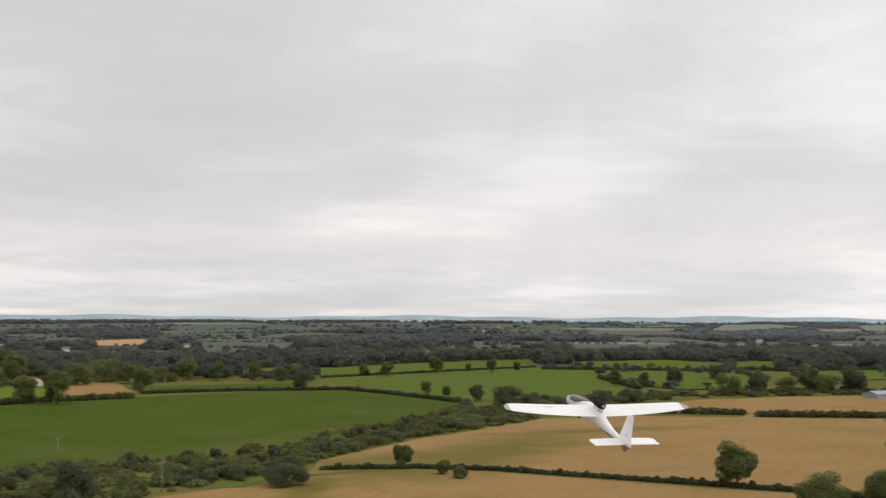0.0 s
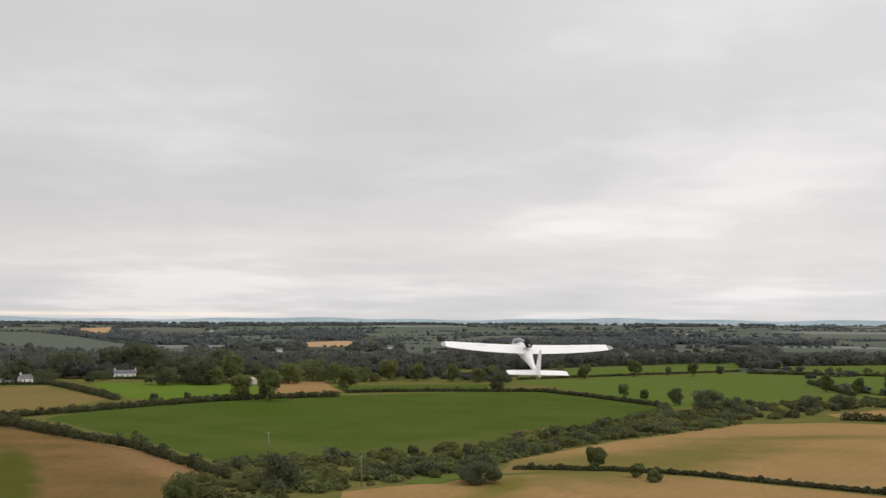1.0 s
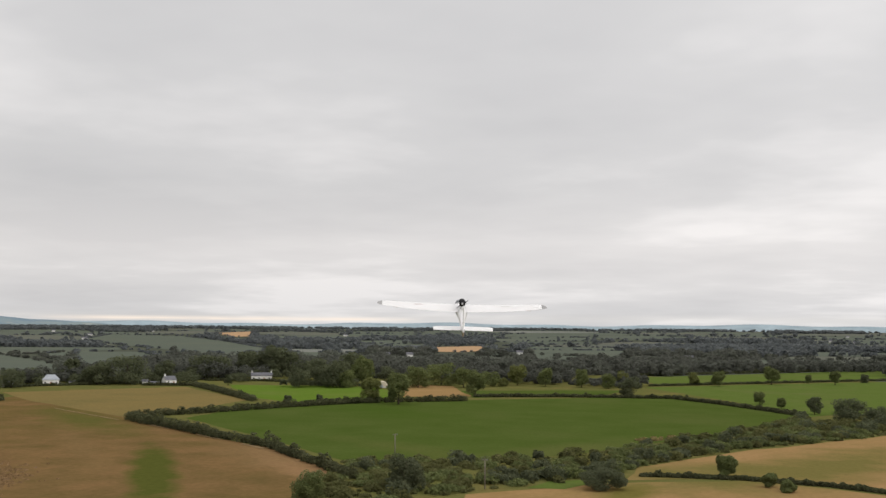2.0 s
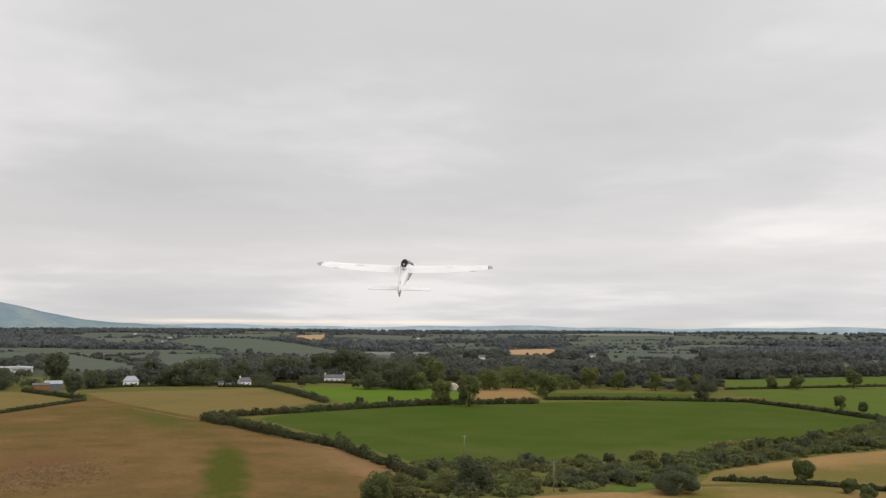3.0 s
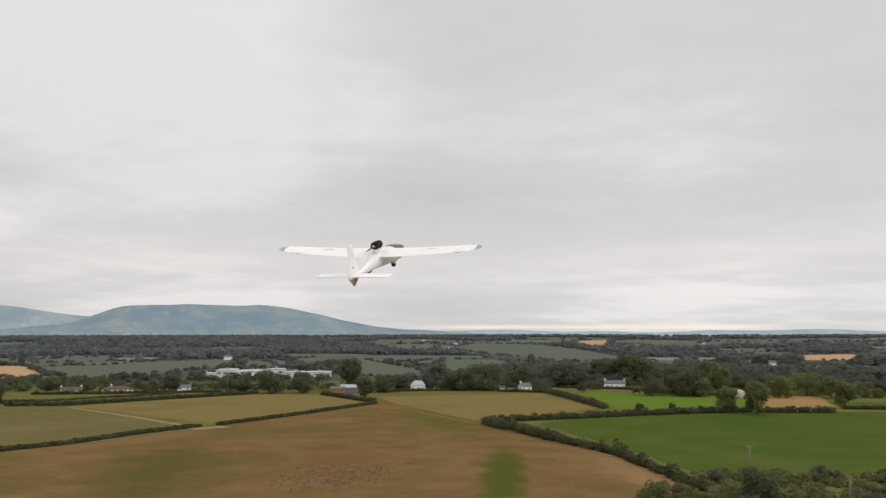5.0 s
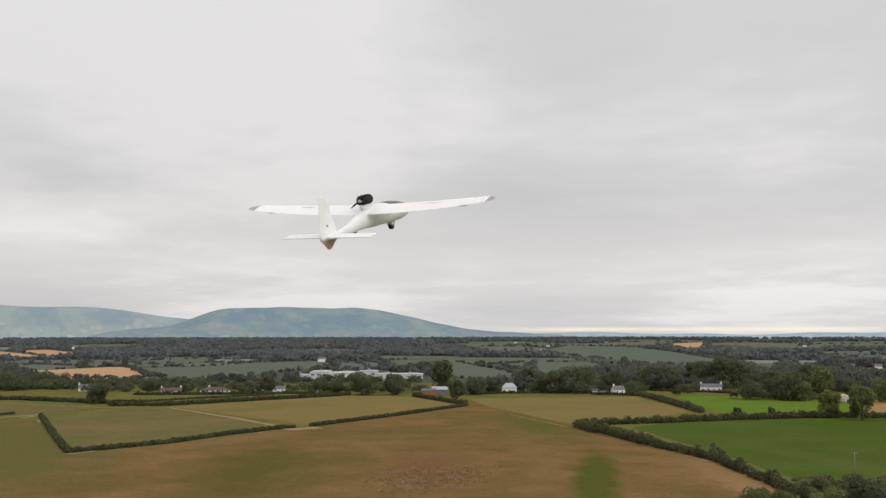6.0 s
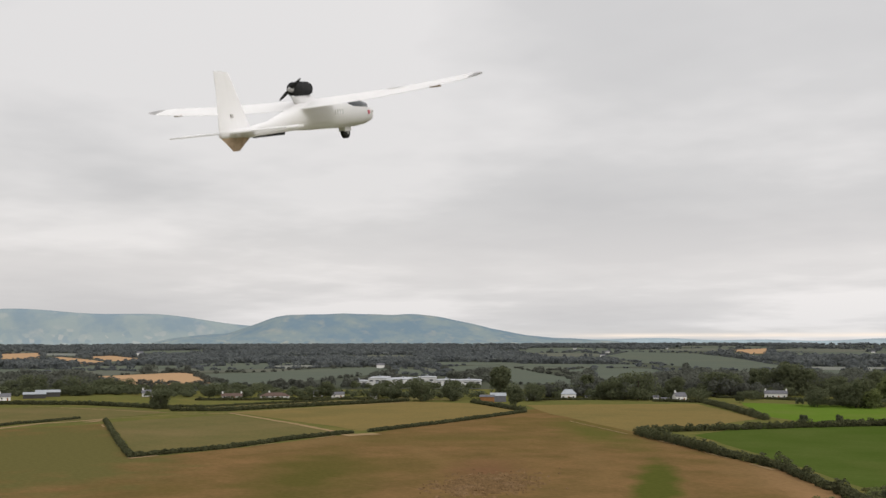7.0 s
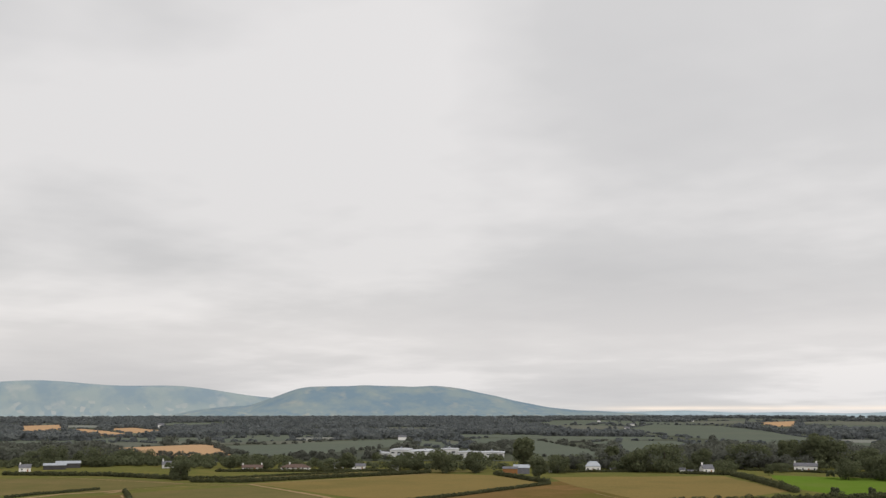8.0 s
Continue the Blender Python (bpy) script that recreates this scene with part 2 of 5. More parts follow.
RENDER_WHITE = surface("white_render", rgb(0.655, 0.647, 0.622), rgb(0.588, 0.580, 0.554), 3, 0.3, 0.85)
SLATE = surface("slate", rgb(0.10, 0.10, 0.11), rgb(0.14, 0.14, 0.15), 2, 0.3, 0.7)
TILE = surface("brown_tile", rgb(0.115, 0.082, 0.068), rgb(0.088, 0.064, 0.055), 2, 0.3, 0.8)
CLAD = surface("pale_sheet_roof", rgb(0.40, 0.41, 0.42), rgb(0.33, 0.34, 0.36), 6, 0.5, 0.6)
# near-black wall colour in place of the shade inside open-fronted sheds
SHED_SHADE = surface("shed_shade", rgb(0.045, 0.044, 0.045), rgb(0.065, 0.062, 0.060), 3, 0.3, 0.8)
SHEET = surface("sheet_roof", rgb(0.33, 0.35, 0.37), rgb(0.26, 0.28, 0.30), 4, 0.4, 0.5, metal=0.2)
TIMBER = surface("orange_timber", rgb(0.255, 0.128, 0.053), rgb(0.203, 0.098, 0.045), 2, 0.2, 0.8)
PANE = surface("window_glass", rgb(0.03, 0.035, 0.04), rgb(0.05, 0.055, 0.06), 1, 0.2, 0.08, spec=0.6)
CREAM = surface("cream_sheet", rgb(0.527, 0.468, 0.357), rgb(0.476, 0.425, 0.340), 2, 0.3, 0.6)
EARTH = surface("bare_track", rgb(0.26, 0.185, 0.10), rgb(0.21, 0.15, 0.08), 4, 0.5)
POLE = surface("weathered_pole", rgb(0.22, 0.19, 0.15), rgb(0.17, 0.15, 0.12), 1, 0.1)


def hazy_hillside(name, heather, turf, pale, foot):
    """Far slopes with blue haze mixed into every colour: small uneven fields low down, broad sweeps of heather and turf
    higher up, bleached grass along the tops.
    """
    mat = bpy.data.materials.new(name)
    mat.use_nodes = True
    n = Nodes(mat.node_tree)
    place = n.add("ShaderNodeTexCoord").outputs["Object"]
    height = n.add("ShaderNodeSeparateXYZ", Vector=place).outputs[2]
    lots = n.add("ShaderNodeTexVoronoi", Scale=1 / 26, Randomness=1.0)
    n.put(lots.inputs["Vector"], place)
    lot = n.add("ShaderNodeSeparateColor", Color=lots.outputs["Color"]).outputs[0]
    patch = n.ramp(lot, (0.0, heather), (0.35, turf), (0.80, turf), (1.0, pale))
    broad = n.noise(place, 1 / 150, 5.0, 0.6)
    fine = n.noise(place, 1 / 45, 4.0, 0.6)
    hazed_moorland = n.mix(n.math("ADD", n.math("MULTIPLY", n.math("SUBTRACT", broad, 0.5), 5.0), 0.5, True), heather, turf)
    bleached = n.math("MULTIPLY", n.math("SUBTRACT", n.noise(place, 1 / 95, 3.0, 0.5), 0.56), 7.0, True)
    hazed_moorland = n.mix(n.math("MULTIPLY", bleached, 0.55), hazed_moorland, pale)
    hazed_moorland = n.mix(n.math("MULTIPLY", n.math("SUBTRACT", fine, 0.5), 1.2, True), hazed_moorland, heather)
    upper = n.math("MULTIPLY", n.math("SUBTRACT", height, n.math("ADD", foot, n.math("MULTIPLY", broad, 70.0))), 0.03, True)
    colour = n.mix(n.math("ADD", n.math("MULTIPLY", upper, 0.75), 0.25), patch, hazed_moorland)
    shader = n.add("ShaderNodeBsdfPrincipled", Roughness=1.0)
    n.put(shader.inputs["Base Color"], colour)
    n.put(shader.inputs["Specular IOR Level"], 0.0)
    n.add("ShaderNodeOutputMaterial", Surface=shader.outputs[0])
    return mat


# blue haze is part of these slope colours, strongest on the skyline ridge
HAZED_HILL = hazy_hillside("hazed_moorland", rgb(0.138, 0.193, 0.233), rgb(0.190, 0.233, 0.238), rgb(0.282, 0.286, 0.252), 0.0)
HAZED_HILL_FAR = hazy_hillside("hazed_far_moorland", rgb(0.182, 0.236, 0.270), rgb(0.236, 0.280, 0.282), rgb(0.330, 0.342, 0.325), 40.0)
HAZE_RIDGE = surface("hazed_skyline_ridge", rgb(0.246, 0.312, 0.344), rgb(0.279, 0.336, 0.361), 300, 90)


# ---------------------------------------------------------------- mesh helpers
def mesh_of(name, points, faces, mat, smooth=False):
    """A mesh from arrays: points (n, 3) and faces (m, 3 or 4)."""
    points, faces = np.asarray(points, np.float32), np.asarray(faces, np.int32)
    me = bpy.data.meshes.new(name)
    me.vertices.add(len(points))
    me.vertices.foreach_set("co", points.ravel())
    me.loops.add(faces.size)
    me.loops.foreach_set("vertex_index", faces.ravel())
    me.polygons.add(len(faces))
    me.polygons.foreach_set("loop_start", np.arange(0, faces.size, faces.shape[1], dtype=np.int32))
    me.polygons.foreach_set("loop_total", np.full(len(faces), faces.shape[1], np.int32))
    me.polygons.foreach_set("use_smooth", np.full(len(faces), smooth))
    me.update(calc_edges=True)
    me.materials.append(mat)
    return me


def part(name, shape, mat, parent, label="", smooth=False):
    """Links a bmesh, or a pair of points and faces, as one mesh under a thing or a part."""
    if isinstance(shape, bmesh.types.BMesh):
        me = bpy.data.meshes.new(name)
        for face in shape.faces:
            face.smooth = smooth
        shape.to_mesh(me)
        shape.free()
        me.materials.append(mat)
    else:
        me = mesh_of(name, *shape, mat, smooth)
    ob = new(name, me)
    ob.parent = parent
    return tagged(ob, label)


def thing(name, place, label, category, group="", kind=""):
    ob = new(name)
    ob.matrix_world = place
    return tagged(ob, label, category, group, kind)


def box(bm, x0, x1, y0, y1, z0, z1):
    v = [bm.verts.new(p) for p in ((x0, y0, z0), (x1, y0, z0), (x1, y1, z0), (x0, y1, z0), (x0, y0, z1), (x1, y0, z1), (x1, y1, z1), (x0, y1, z1))]
    for f in ((3, 2, 1, 0), (4, 5, 6, 7), (0, 1, 5, 4), (1, 2, 6, 5), (2, 3, 7, 6), (3, 0, 4, 7)):
        bm.faces.new([v[i] for i in f])
    return v


def blocks(*sizes):
    bm = bmesh.new()
    for s in sizes:
        box(bm, *s)
    return bm


def loft(rings):
    """Joins rings of equal length into a closed skin."""
    bm = bmesh.new()
    rows = [[bm.verts.new(p) for p in ring] for ring in rings]
    for a, b in zip(rows, rows[1:]):
        for i in range(len(a)):
            j = (i + 1) % len(a)
            bm.faces.new((a[i], a[j], b[j], b[i]))
    bm.faces.new(rows[0][::-1])
    bm.faces.new(rows[-1])
    bmesh.ops.recalc_face_normals(bm, faces=bm.faces)
    return bm


def tube(path, sides=8):
    """Rings round a path of (x, y, z, radius)."""
    rings = []
    pts = [Vector(p[:3]) for p in path]
    for i, p in enumerate(path):
        along = (pts[min(i + 1, len(pts) - 1)] - pts[max(i - 1, 0)]).normalized()
        side = along.orthogonal().normalized()
        other = along.cross(side)
        rings.append([pts[i] + p[3] * (math.cos(a) * side + math.sin(a) * other) for a in np.linspace(0, 2 * math.pi, sides, endpoint=False)])
    return loft(rings)


def ground_height(x, y):
    """The land lies level near by and rises gently to the skyline."""
    d = np.hypot(x, y)
    s = np.clip((d - 2000) / 2500, 0, 1)
    return 24 * s * s * (3 - 2 * s)


# ---------------------------------------------------------------- the land
def make_ground():
    steps = np.r_[0, np.geomspace(30, 4980, 70)]
    around = np.radians(np.linspace(0, 360, 145)[:-1])
    d, a = np.meshgrid(steps[1:], around, indexing="ij")
    x, y = d * np.cos(a), d * np.sin(a)
    points = np.vstack([[(0, 0, 0)], np.stack([x, y, ground_height(x, y)], -1).reshape(-1, 3)])
    n = len(around)
    faces = []
    for r in range(len(steps) - 2):
        for i in range(n):
            j = (i + 1) % n
            faces.append((1 + r * n + i, 1 + (r + 1) * n + i, 1 + (r + 1) * n + j, 1 + r * n + j))
    for i in range(0, n, 2):
        faces.append((0, 1 + i, 2 + i, 1 + (i + 2) % n))
    ob = new("ground", mesh_of("ground", points, faces, MEADOW))
    return tagged(ob, "rough green and brown farmland reaching to the skyline", "ground", kind="structure")


make_ground()


def make_field(corners, mat, label, lift=0.08):
    """One field: a sheet just over the ground, with a slightly ragged edge."""
    rng = np.random.default_rng(len(corners) * 7 + int(abs(corners[0][0])))
    ring = []
    for (x0, y0), (x1, y1) in zip(corners, corners[1:] + corners[:1]):
        steps = max(2, int(math.hypot(x1 - x0, y1 - y0) / 12))
        for k in range(steps):
            s = k / steps
            ring.append((x0 + (x1 - x0) * s + rng.normal(0, 0.7), y0 + (y1 - y0) * s + rng.normal(0, 0.7)))
    bm = bmesh.new()
    bm.faces.new([bm.verts.new((x, y, 0.35 * lift)) for x, y in ring])
    bmesh.ops.triangulate(bm, faces=bm.faces)
    bmesh.ops.recalc_face_normals(bm, faces=bm.faces)
    me = bpy.data.meshes.new("field")
    bm.to_mesh(me)
    bm.free()
    if me.polygons[0].normal.z < 0:
        me.flip_normals()
    me.materials.append(mat)
    return tagged(new("field", me), label, "field", kind="structure")

make_field([(round(900 * math.sin(radians(a))), round(900 * math.cos(radians(a)))) for a in range(-90, 60, 10)] + [(700, -200), (-700, -200)], ROUGH, "rough olive grass between the fields", 0.03)
make_field([(-259, 398), (-270, 483), (-172, 559), (-104, 611), (-62, 625), (-23, 590), (10, 531), (4, 488), (-35, 394), (-67, 334), (-94, 314), (-131, 295), (-156, 316), (-199, 351)], GRASS, "large smooth green field of short grass", 0.1)
make_field([(-375, 626), (-281, 650), (-241, 615), (-207, 521), (-258, 502), (-300, 526)], GRASS_VIVID, "small bright green field beside tall trees", 0.11)
make_field([(-228, 622), (-99, 689), (-107, 625), (-175, 578)], GRASS, "narrow green field behind a hedge", 0.12)
make_field([(-264, 688), (-223, 678), (-179, 587), (-217, 569)], STUBBLE, "small pale stubble field", 0.13)
make_field([(-116, 869), (103, 1129), (86, 930), (-88, 758)], GRASS_BRIGHT, "far green field between hedges", 0.14)
make_field([(-92, 726), (82, 891), (140, 900), (122, 683), (140, 612), (80, 562), (31, 545), (17, 524), (-24, 608)], GRASS_BRIGHT, "green field with scattered hedge trees", 0.15)
make_field([(-459, 498), (-389, 593), (-288, 505), (-282, 431), (-284, 389), (-402, 455)], PASTURE, "yellowed pasture in front of the houses", 0.16)
make_field([(-38, 287), (-39, 314), (-13, 364), (17, 409), (43, 446), (79, 461), (200, 450), (115, 259), (66, 280), (45, 287), (16, 299), (-7, 302)], STUBBLE, "tan stubble field sloping to the scrub", 0.17)
make_field([(87, 502), (143, 553), (201, 574), (262, 589), (212, 477), (149, 475), (91, 484)], STUBBLE, "pale tan field beyond the hedge", 0.18)
make_field([(-74, 248), (-55, 266), (-36, 284), (-7, 297), (16, 293), (44, 279), (90, 259), (109, 247), (90, 203), (-60, 201)], STUBBLE, "tan stubble field in the foreground", 0.19)
make_field([(-512, 232), (-520, 306), (-381, 289), (-362, 216), (-357, 174)], OLIVE, "olive pasture edged with hedges", 0.2)
make_field([(-535, 318), (-544, 465), (-499, 483), (-423, 458), (-391, 361), (-382, 301)], PASTURE, "yellow-green pasture with a track along it", 0.21)
make_field([(-589, 304), (-588, 502), (-528, 511), (-554, 473), (-555, 326)], OLIVE, "narrow olive strip of pasture", 0.22)
make_field([(-692, 212), (-630, 277), (-561, 290), (-538, 238), (-542, 168)], OLIVE, "olive pasture beside the farm", 0.23)
make_field([(-507, 150), (-507, 226), (-347, 169), (-351, 210), (-369, 285), (-367, 295), (-426, 462), (-427, 494), (-305, 413), (-274, 381), (-204, 335), (-171, 316), (-130, 278), (-107, 255), (-71, 184), (-134, 87), (-204, 67)], BROWN, "wide brown grazed field with green and reddish patches", 0.06)

make_field([(-62, 263), (-58, 277), (-49, 285), (-48, 275), (-52, 265)], GRASS_BRIGHT, "small corner of bright grass beside the scrub", 0.3)


def make_clods(x, y, turn, long, wide, count):
    """Broken earth: low uneven clods strewn over a patch."""
    rng = np.random.default_rng(77)
    points, faces = [], []
    c, q = math.cos(radians(turn)), math.sin(radians(turn))
    for k in range(count):
        u, v = rng.normal(0, 0.42, 2) * (long, wide)
        px, py = x + c * u - q * v, y + q * u + c * v
        r, h = rng.uniform(0.3, 1.3), rng.uniform(0.15, 0.6)
        start = len(points)
        for i in range(6):
            a = i * math.pi / 3 + rng.uniform(-0.3, 0.3)
            points.append((px + r * math.cos(a) * rng.uniform(0.7, 1.2), py + r * math.sin(a) * rng.uniform(0.7, 1.2), 0.02))
        points.append((px + rng.normal(0, 0.15), py + rng.normal(0, 0.15), 0.08 + h))
        faces += [(start + i, start + (i + 1) % 6, start + 6) for i in range(6)]
    return tagged(new("clods", mesh_of("clods", points, faces, RUBBLE)), "rough reddish clods of broken earth in the brown field", "earth", kind="stuff")


make_clods(-211, 219, 118, 26, 15, 1300)


# ---------------------------------------------------------------- foliage
def leaf_cloud(rng, centres, reaches, count, size, spread=0.25, tumble=0.38, low=-0.5):
    """Leaf clumps over many lumps at once: centres and reaches (n, 3), count for each lump; those that would face the ground more than low are turned up."""
    n = len(centres)
    d = rng.normal(size=(n, count, 3))
    d /= np.linalg.norm(d, axis=2, keepdims=True)
    d[..., 2] = np.where(d[..., 2] < low, -d[..., 2], d[..., 2])
    lump = 1 + 0.13 * np.sin(d[..., 0] * 5 + centres[:, None, 0]) * np.cos(d[..., 1] * 4 + centres[:, None, 1])
    p = centres[:, None] + d * reaches[:, None] * (lump * (1 - spread * rng.random((n, count)) ** 2))[..., None]
    p, d = p.reshape(-1, 3), d.reshape(-1, 3)
    facing = d + rng.normal(size=d.shape) * tumble + (0, 0, 0.25)
    facing /= np.linalg.norm(facing, axis=1, keepdims=True)
    side = np.cross(facing, rng.normal(size=d.shape))
    side /= np.linalg.norm(side, axis=1, keepdims=True)
    other = np.cross(facing, side)
    half = (1.25 * np.repeat(np.broadcast_to(size, n), count) * (0.6 + 0.8 * rng.random(n * count)) / 2)[:, None]
    long = half * (0.7 + 0.6 * rng.random(n * count))[:, None]
    return np.stack([p - side * half - other * long * 0.7, p + side * half - other * long * 0.6, p + side * half * (rng.random((n * count, 1)) - 0.5) + other * long * 1.2], 1).reshape(-1, 3)


def thirds(points):
    return points, np.arange(len(points)).reshape(-1, 3)


def crown_lobes(rng, h, wide, lobes, conifer=False):
    """Centres and reaches of the lumps that make up a crown."""
    out = []
    if conifer:
        for k in range(lobes):
            s = k / (lobes - 1)
            out.append(((rng.normal(0, 0.03 * wide), rng.normal(0, 0.03 * wide), h * (0.22 + 0.7 * s)), (wide * (0.5 - 0.38 * s), wide * (0.5 - 0.38 * s), h * 0.15)))
        return out
    low = 0.1 if wide > 0.95 * h else 0.2
    out.append(((0, 0, h * (0.44 + low / 2)), (wide * 0.40, wide * 0.40, h * (0.50 - low / 2) * 0.92)))
    for k in range(lobes):
        a = 2.4 * k + rng.uniform(-0.4, 0.4)
        z = h * rng.uniform(low + 0.03, 0.84)
        r = wide * 0.33 * math.sqrt(max(0.1, 1 - ((z / h - 0.48) / 0.48) ** 2))
        q = wide * rng.uniform(0.16, 0.27)
        out.append(((r * math.cos(a), r * math.sin(a), z), (q, q, min(q * 1.1, h * 0.19))))
    return out


def make_tree(x, y, h, wide, mat=None, label="broad-leaved hedgerow tree with a full green crown", seed=0, conifer=False, dense=1.0):
    mat = mat or LEAF_OAK
    rng = np.random.default_rng(int(abs(x) * 131 + abs(y) * 17 + seed))
    tree = thing("tree", pose(x, y, float(ground_height(x, y)), 0, 0, rng.uniform(0, 360)), label, "tree")
    lean = rng.normal(0, 0.02 * h, 2)
    part("trunk", tube([(0, 0, -0.3, 0.035 * h), (0, 0, 0.15 * h, 0.024 * h), (lean[0], lean[1], 0.45 * h, 0.017 * h), (lean[0] * 2, lean[1] * 2, 0.8 * h, 0.005 * h)]), BARK, tree, smooth=True)
    dense *= 1.9 if math.hypot(x, y) < 330 else 0.62
    size = max(0.28, 0.034 * h) * (1.0 if math.hypot(x, y) < 330 else 1.45)
    lobes = crown_lobes(rng, h, wide, 7 if conifer else 13, conifer)
    for centre, reach in lobes[1:6:2]:
        part("limb", tube([(lean[0] * 0.6, lean[1] * 0.6, 0.3 * h, 0.013 * h), (centre[0] * 0.5, centre[1] * 0.5, (0.3 * h + centre[2]) / 2 + 0.03 * h, 0.008 * h), (*centre, 0.003 * h)], 6), BARK, tree)
    crown = [leaf_cloud(rng, np.array([c]), np.array([r]), int(dense * (760 if i == 0 else 300)), size, 0.35, 0.5, -1.0) for i, (c, r) in enumerate(lobes)]
    part("crown", thirds(np.vstack(crown)), mat, tree)
    return tree


def make_hedge(line, h, wide, mat=None, label="clipped dark green field hedge", gaps=0.0, tall=0.0):
    """A hedge along a line: lumps of leaves, some taller."""
    mat = mat or LEAF_HEDGE
    rng = np.random.default_rng(int(abs(line[0][0]) * 13 + abs(line[0][1])))
    centres, reaches = [], []
    for (x0, y0), (x1, y1) in zip(line, line[1:]):
        far = math.hypot(x1 - x0, y1 - y0)
        count = max(2, int(far / (wide * 0.42)))
        for k in range(count):
            if rng.random() < gaps:
                continue
            s = (k + rng.random()) / count
            grown = rng.random() < 0.12
            up = h * rng.uniform(0.78, 1.12) * (1 + (tall * rng.uniform(0.6, 1.3) if grown else 0))
            half = wide * rng.uniform(0.42, 0.58)
            centres.append((x0 + (x1 - x0) * s - line[0][0] + rng.normal(0, 0.1 * wide), y0 + (y1 - y0) * s - line[0][1] + rng.normal(0, 0.1 * wide), up * 0.46))
            reaches.append((half, half, up * 0.54))
    hedge = new("hedge", mesh_of("hedge", *thirds(leaf_cloud(rng, np.array(centres), np.array(reaches), 150, 0.55, 0.3, 0.45, -0.85)), mat))
    hedge.matrix_world = pose(line[0][0], line[0][1], 0)
    return tagged(hedge, label, "hedge", kind="stuff")


def inside(x, y, ring):
    """Whether each place lies within a ring of corners."""
    hit = np.zeros(np.shape(x), bool)
    for (x0, y0), (x1, y1) in zip(ring, ring[1:] + ring[:1]):
        cross = ((y0 > y) != (y1 > y)) & (x < (x1 - x0) * (y - y0) / ((y1 - y0) or 1e-9) + x0)
        hit ^= cross
    return hit


make_hedge([(-277, 379), (-238, 357), (-205, 336)], 4.0, 4.5, label="dense overgrown hedge round the green field", tall=0.45)
make_hedge([(-205, 336), (-171, 317), (-131, 279), (-111, 259)], 2.8, 3.6, label="ragged hedge of separate bushes round the green field", gaps=0.28, tall=0.8)
make_hedge([(-284, 389), (-266, 423), (-245, 470), (-222, 511)], 3.2, 4, label="dark hedge along the top of the green field", tall=0.3)
make_hedge([(-239, 493), (-205, 526), (-170, 551)], 3.2, 4, label="dark hedge along the top of the green field", tall=0.3)
make_hedge([(-392, 607), (-343, 560), (-281, 499)], 3.5, 5, label="thick hedge between pasture and green field", tall=0.3)
make_hedge([(-418, 664), (-377, 676), (-334, 672), (-286, 653)], 1.8, 3, label="dark hedge along the back of the bright green field", tall=0.4)
make_hedge([(-476, 584), (-441, 610), (-418, 626)], 2.2, 2.6, label="low dark garden hedge behind the pasture", tall=0.4)
make_hedge([(-176, 583), (-125, 606), (-61, 620), (-26, 580), (10, 528)], 2.1, 3.2, label="dark hedge curving round the green field", tall=0.4)
make_hedge([(-90, 742), (84, 910)], 1.7, 3, label="hedge between two green fields", tall=0.3)
make_hedge([(-119, 889), (104, 1144)], 2.4, 4, label="tall hedge at the far edge of the green fields", tall=0.6)
make_hedge([(-36, 296), (-7, 300), (16, 296), (44, 283), (64, 274), (91, 262), (110, 250)], 1.2, 1.8, label="low ragged hedge between two stubble fields", tall=0.6)
make_hedge([(89, 476), (115, 471), (142, 467)], 3.2, 4, label="trimmed hedge across the stubble", tall=0.1)
make_hedge([(144, 459), (202, 455)], 3.2, 4, label="trimmed hedge across the stubble", tall=0.1)
make_hedge([(-351, 170), (-354, 212), (-367, 253), (-373, 289)], 1.7, 2.3, label="low clipped hedge round an olive pasture", tall=0.2)
make_hedge([(-521, 233), (-426, 197), (-351, 170)], 1.7, 2.3, label="low clipped hedge round an olive pasture", tall=0.2)
make_hedge([(-372, 299), (-385, 356), (-412, 448)], 1.7, 2.3, label="low clipped hedge below the yellow pasture", tall=0.2)
make_hedge([(-570, 295), (-546, 320), (-547, 389), (-544, 465)], 2.8, 3.5, label="straight clipped hedge behind the pastures", tall=0.1)
make_hedge([(-722, 231), (-667, 280), (-589, 304)], 2.8, 3.5, label="clipped hedge beside the farm", tall=0.1)
make_hedge([(-523, 172), (-534, 190), (-537, 203), (-548, 229)], 1.3, 1.8, label="low hedge beside a bare track", tall=0.2)
make_hedge([(-493, 537), (-463, 580), (-446, 608)], 1.8, 2.2, label="low garden hedge in front of the houses", tall=0.2)
make_hedge([(-502, 489), (-416, 451)], 2.6, 3.2, label="clipped hedge by the timber shed", tall=0.2)
make_hedge([(87, 874), (154, 859), (238, 829)], 3, 4, label="dark hedge between far green fields", tall=0.5)
make_hedge([(254, 865), (307, 850), (389, 873)], 3.5, 4, label="dark hedge behind the long green field", tall=0.5)
make_hedge([(117, 746), (124, 629)], 3, 4, label="ragged hedge beside a green field", tall=0.5)
make_hedge([(120, 1020), (241, 1070), (307, 1047)], 4, 4, label="tall dark hedge below the woods", tall=0.5)


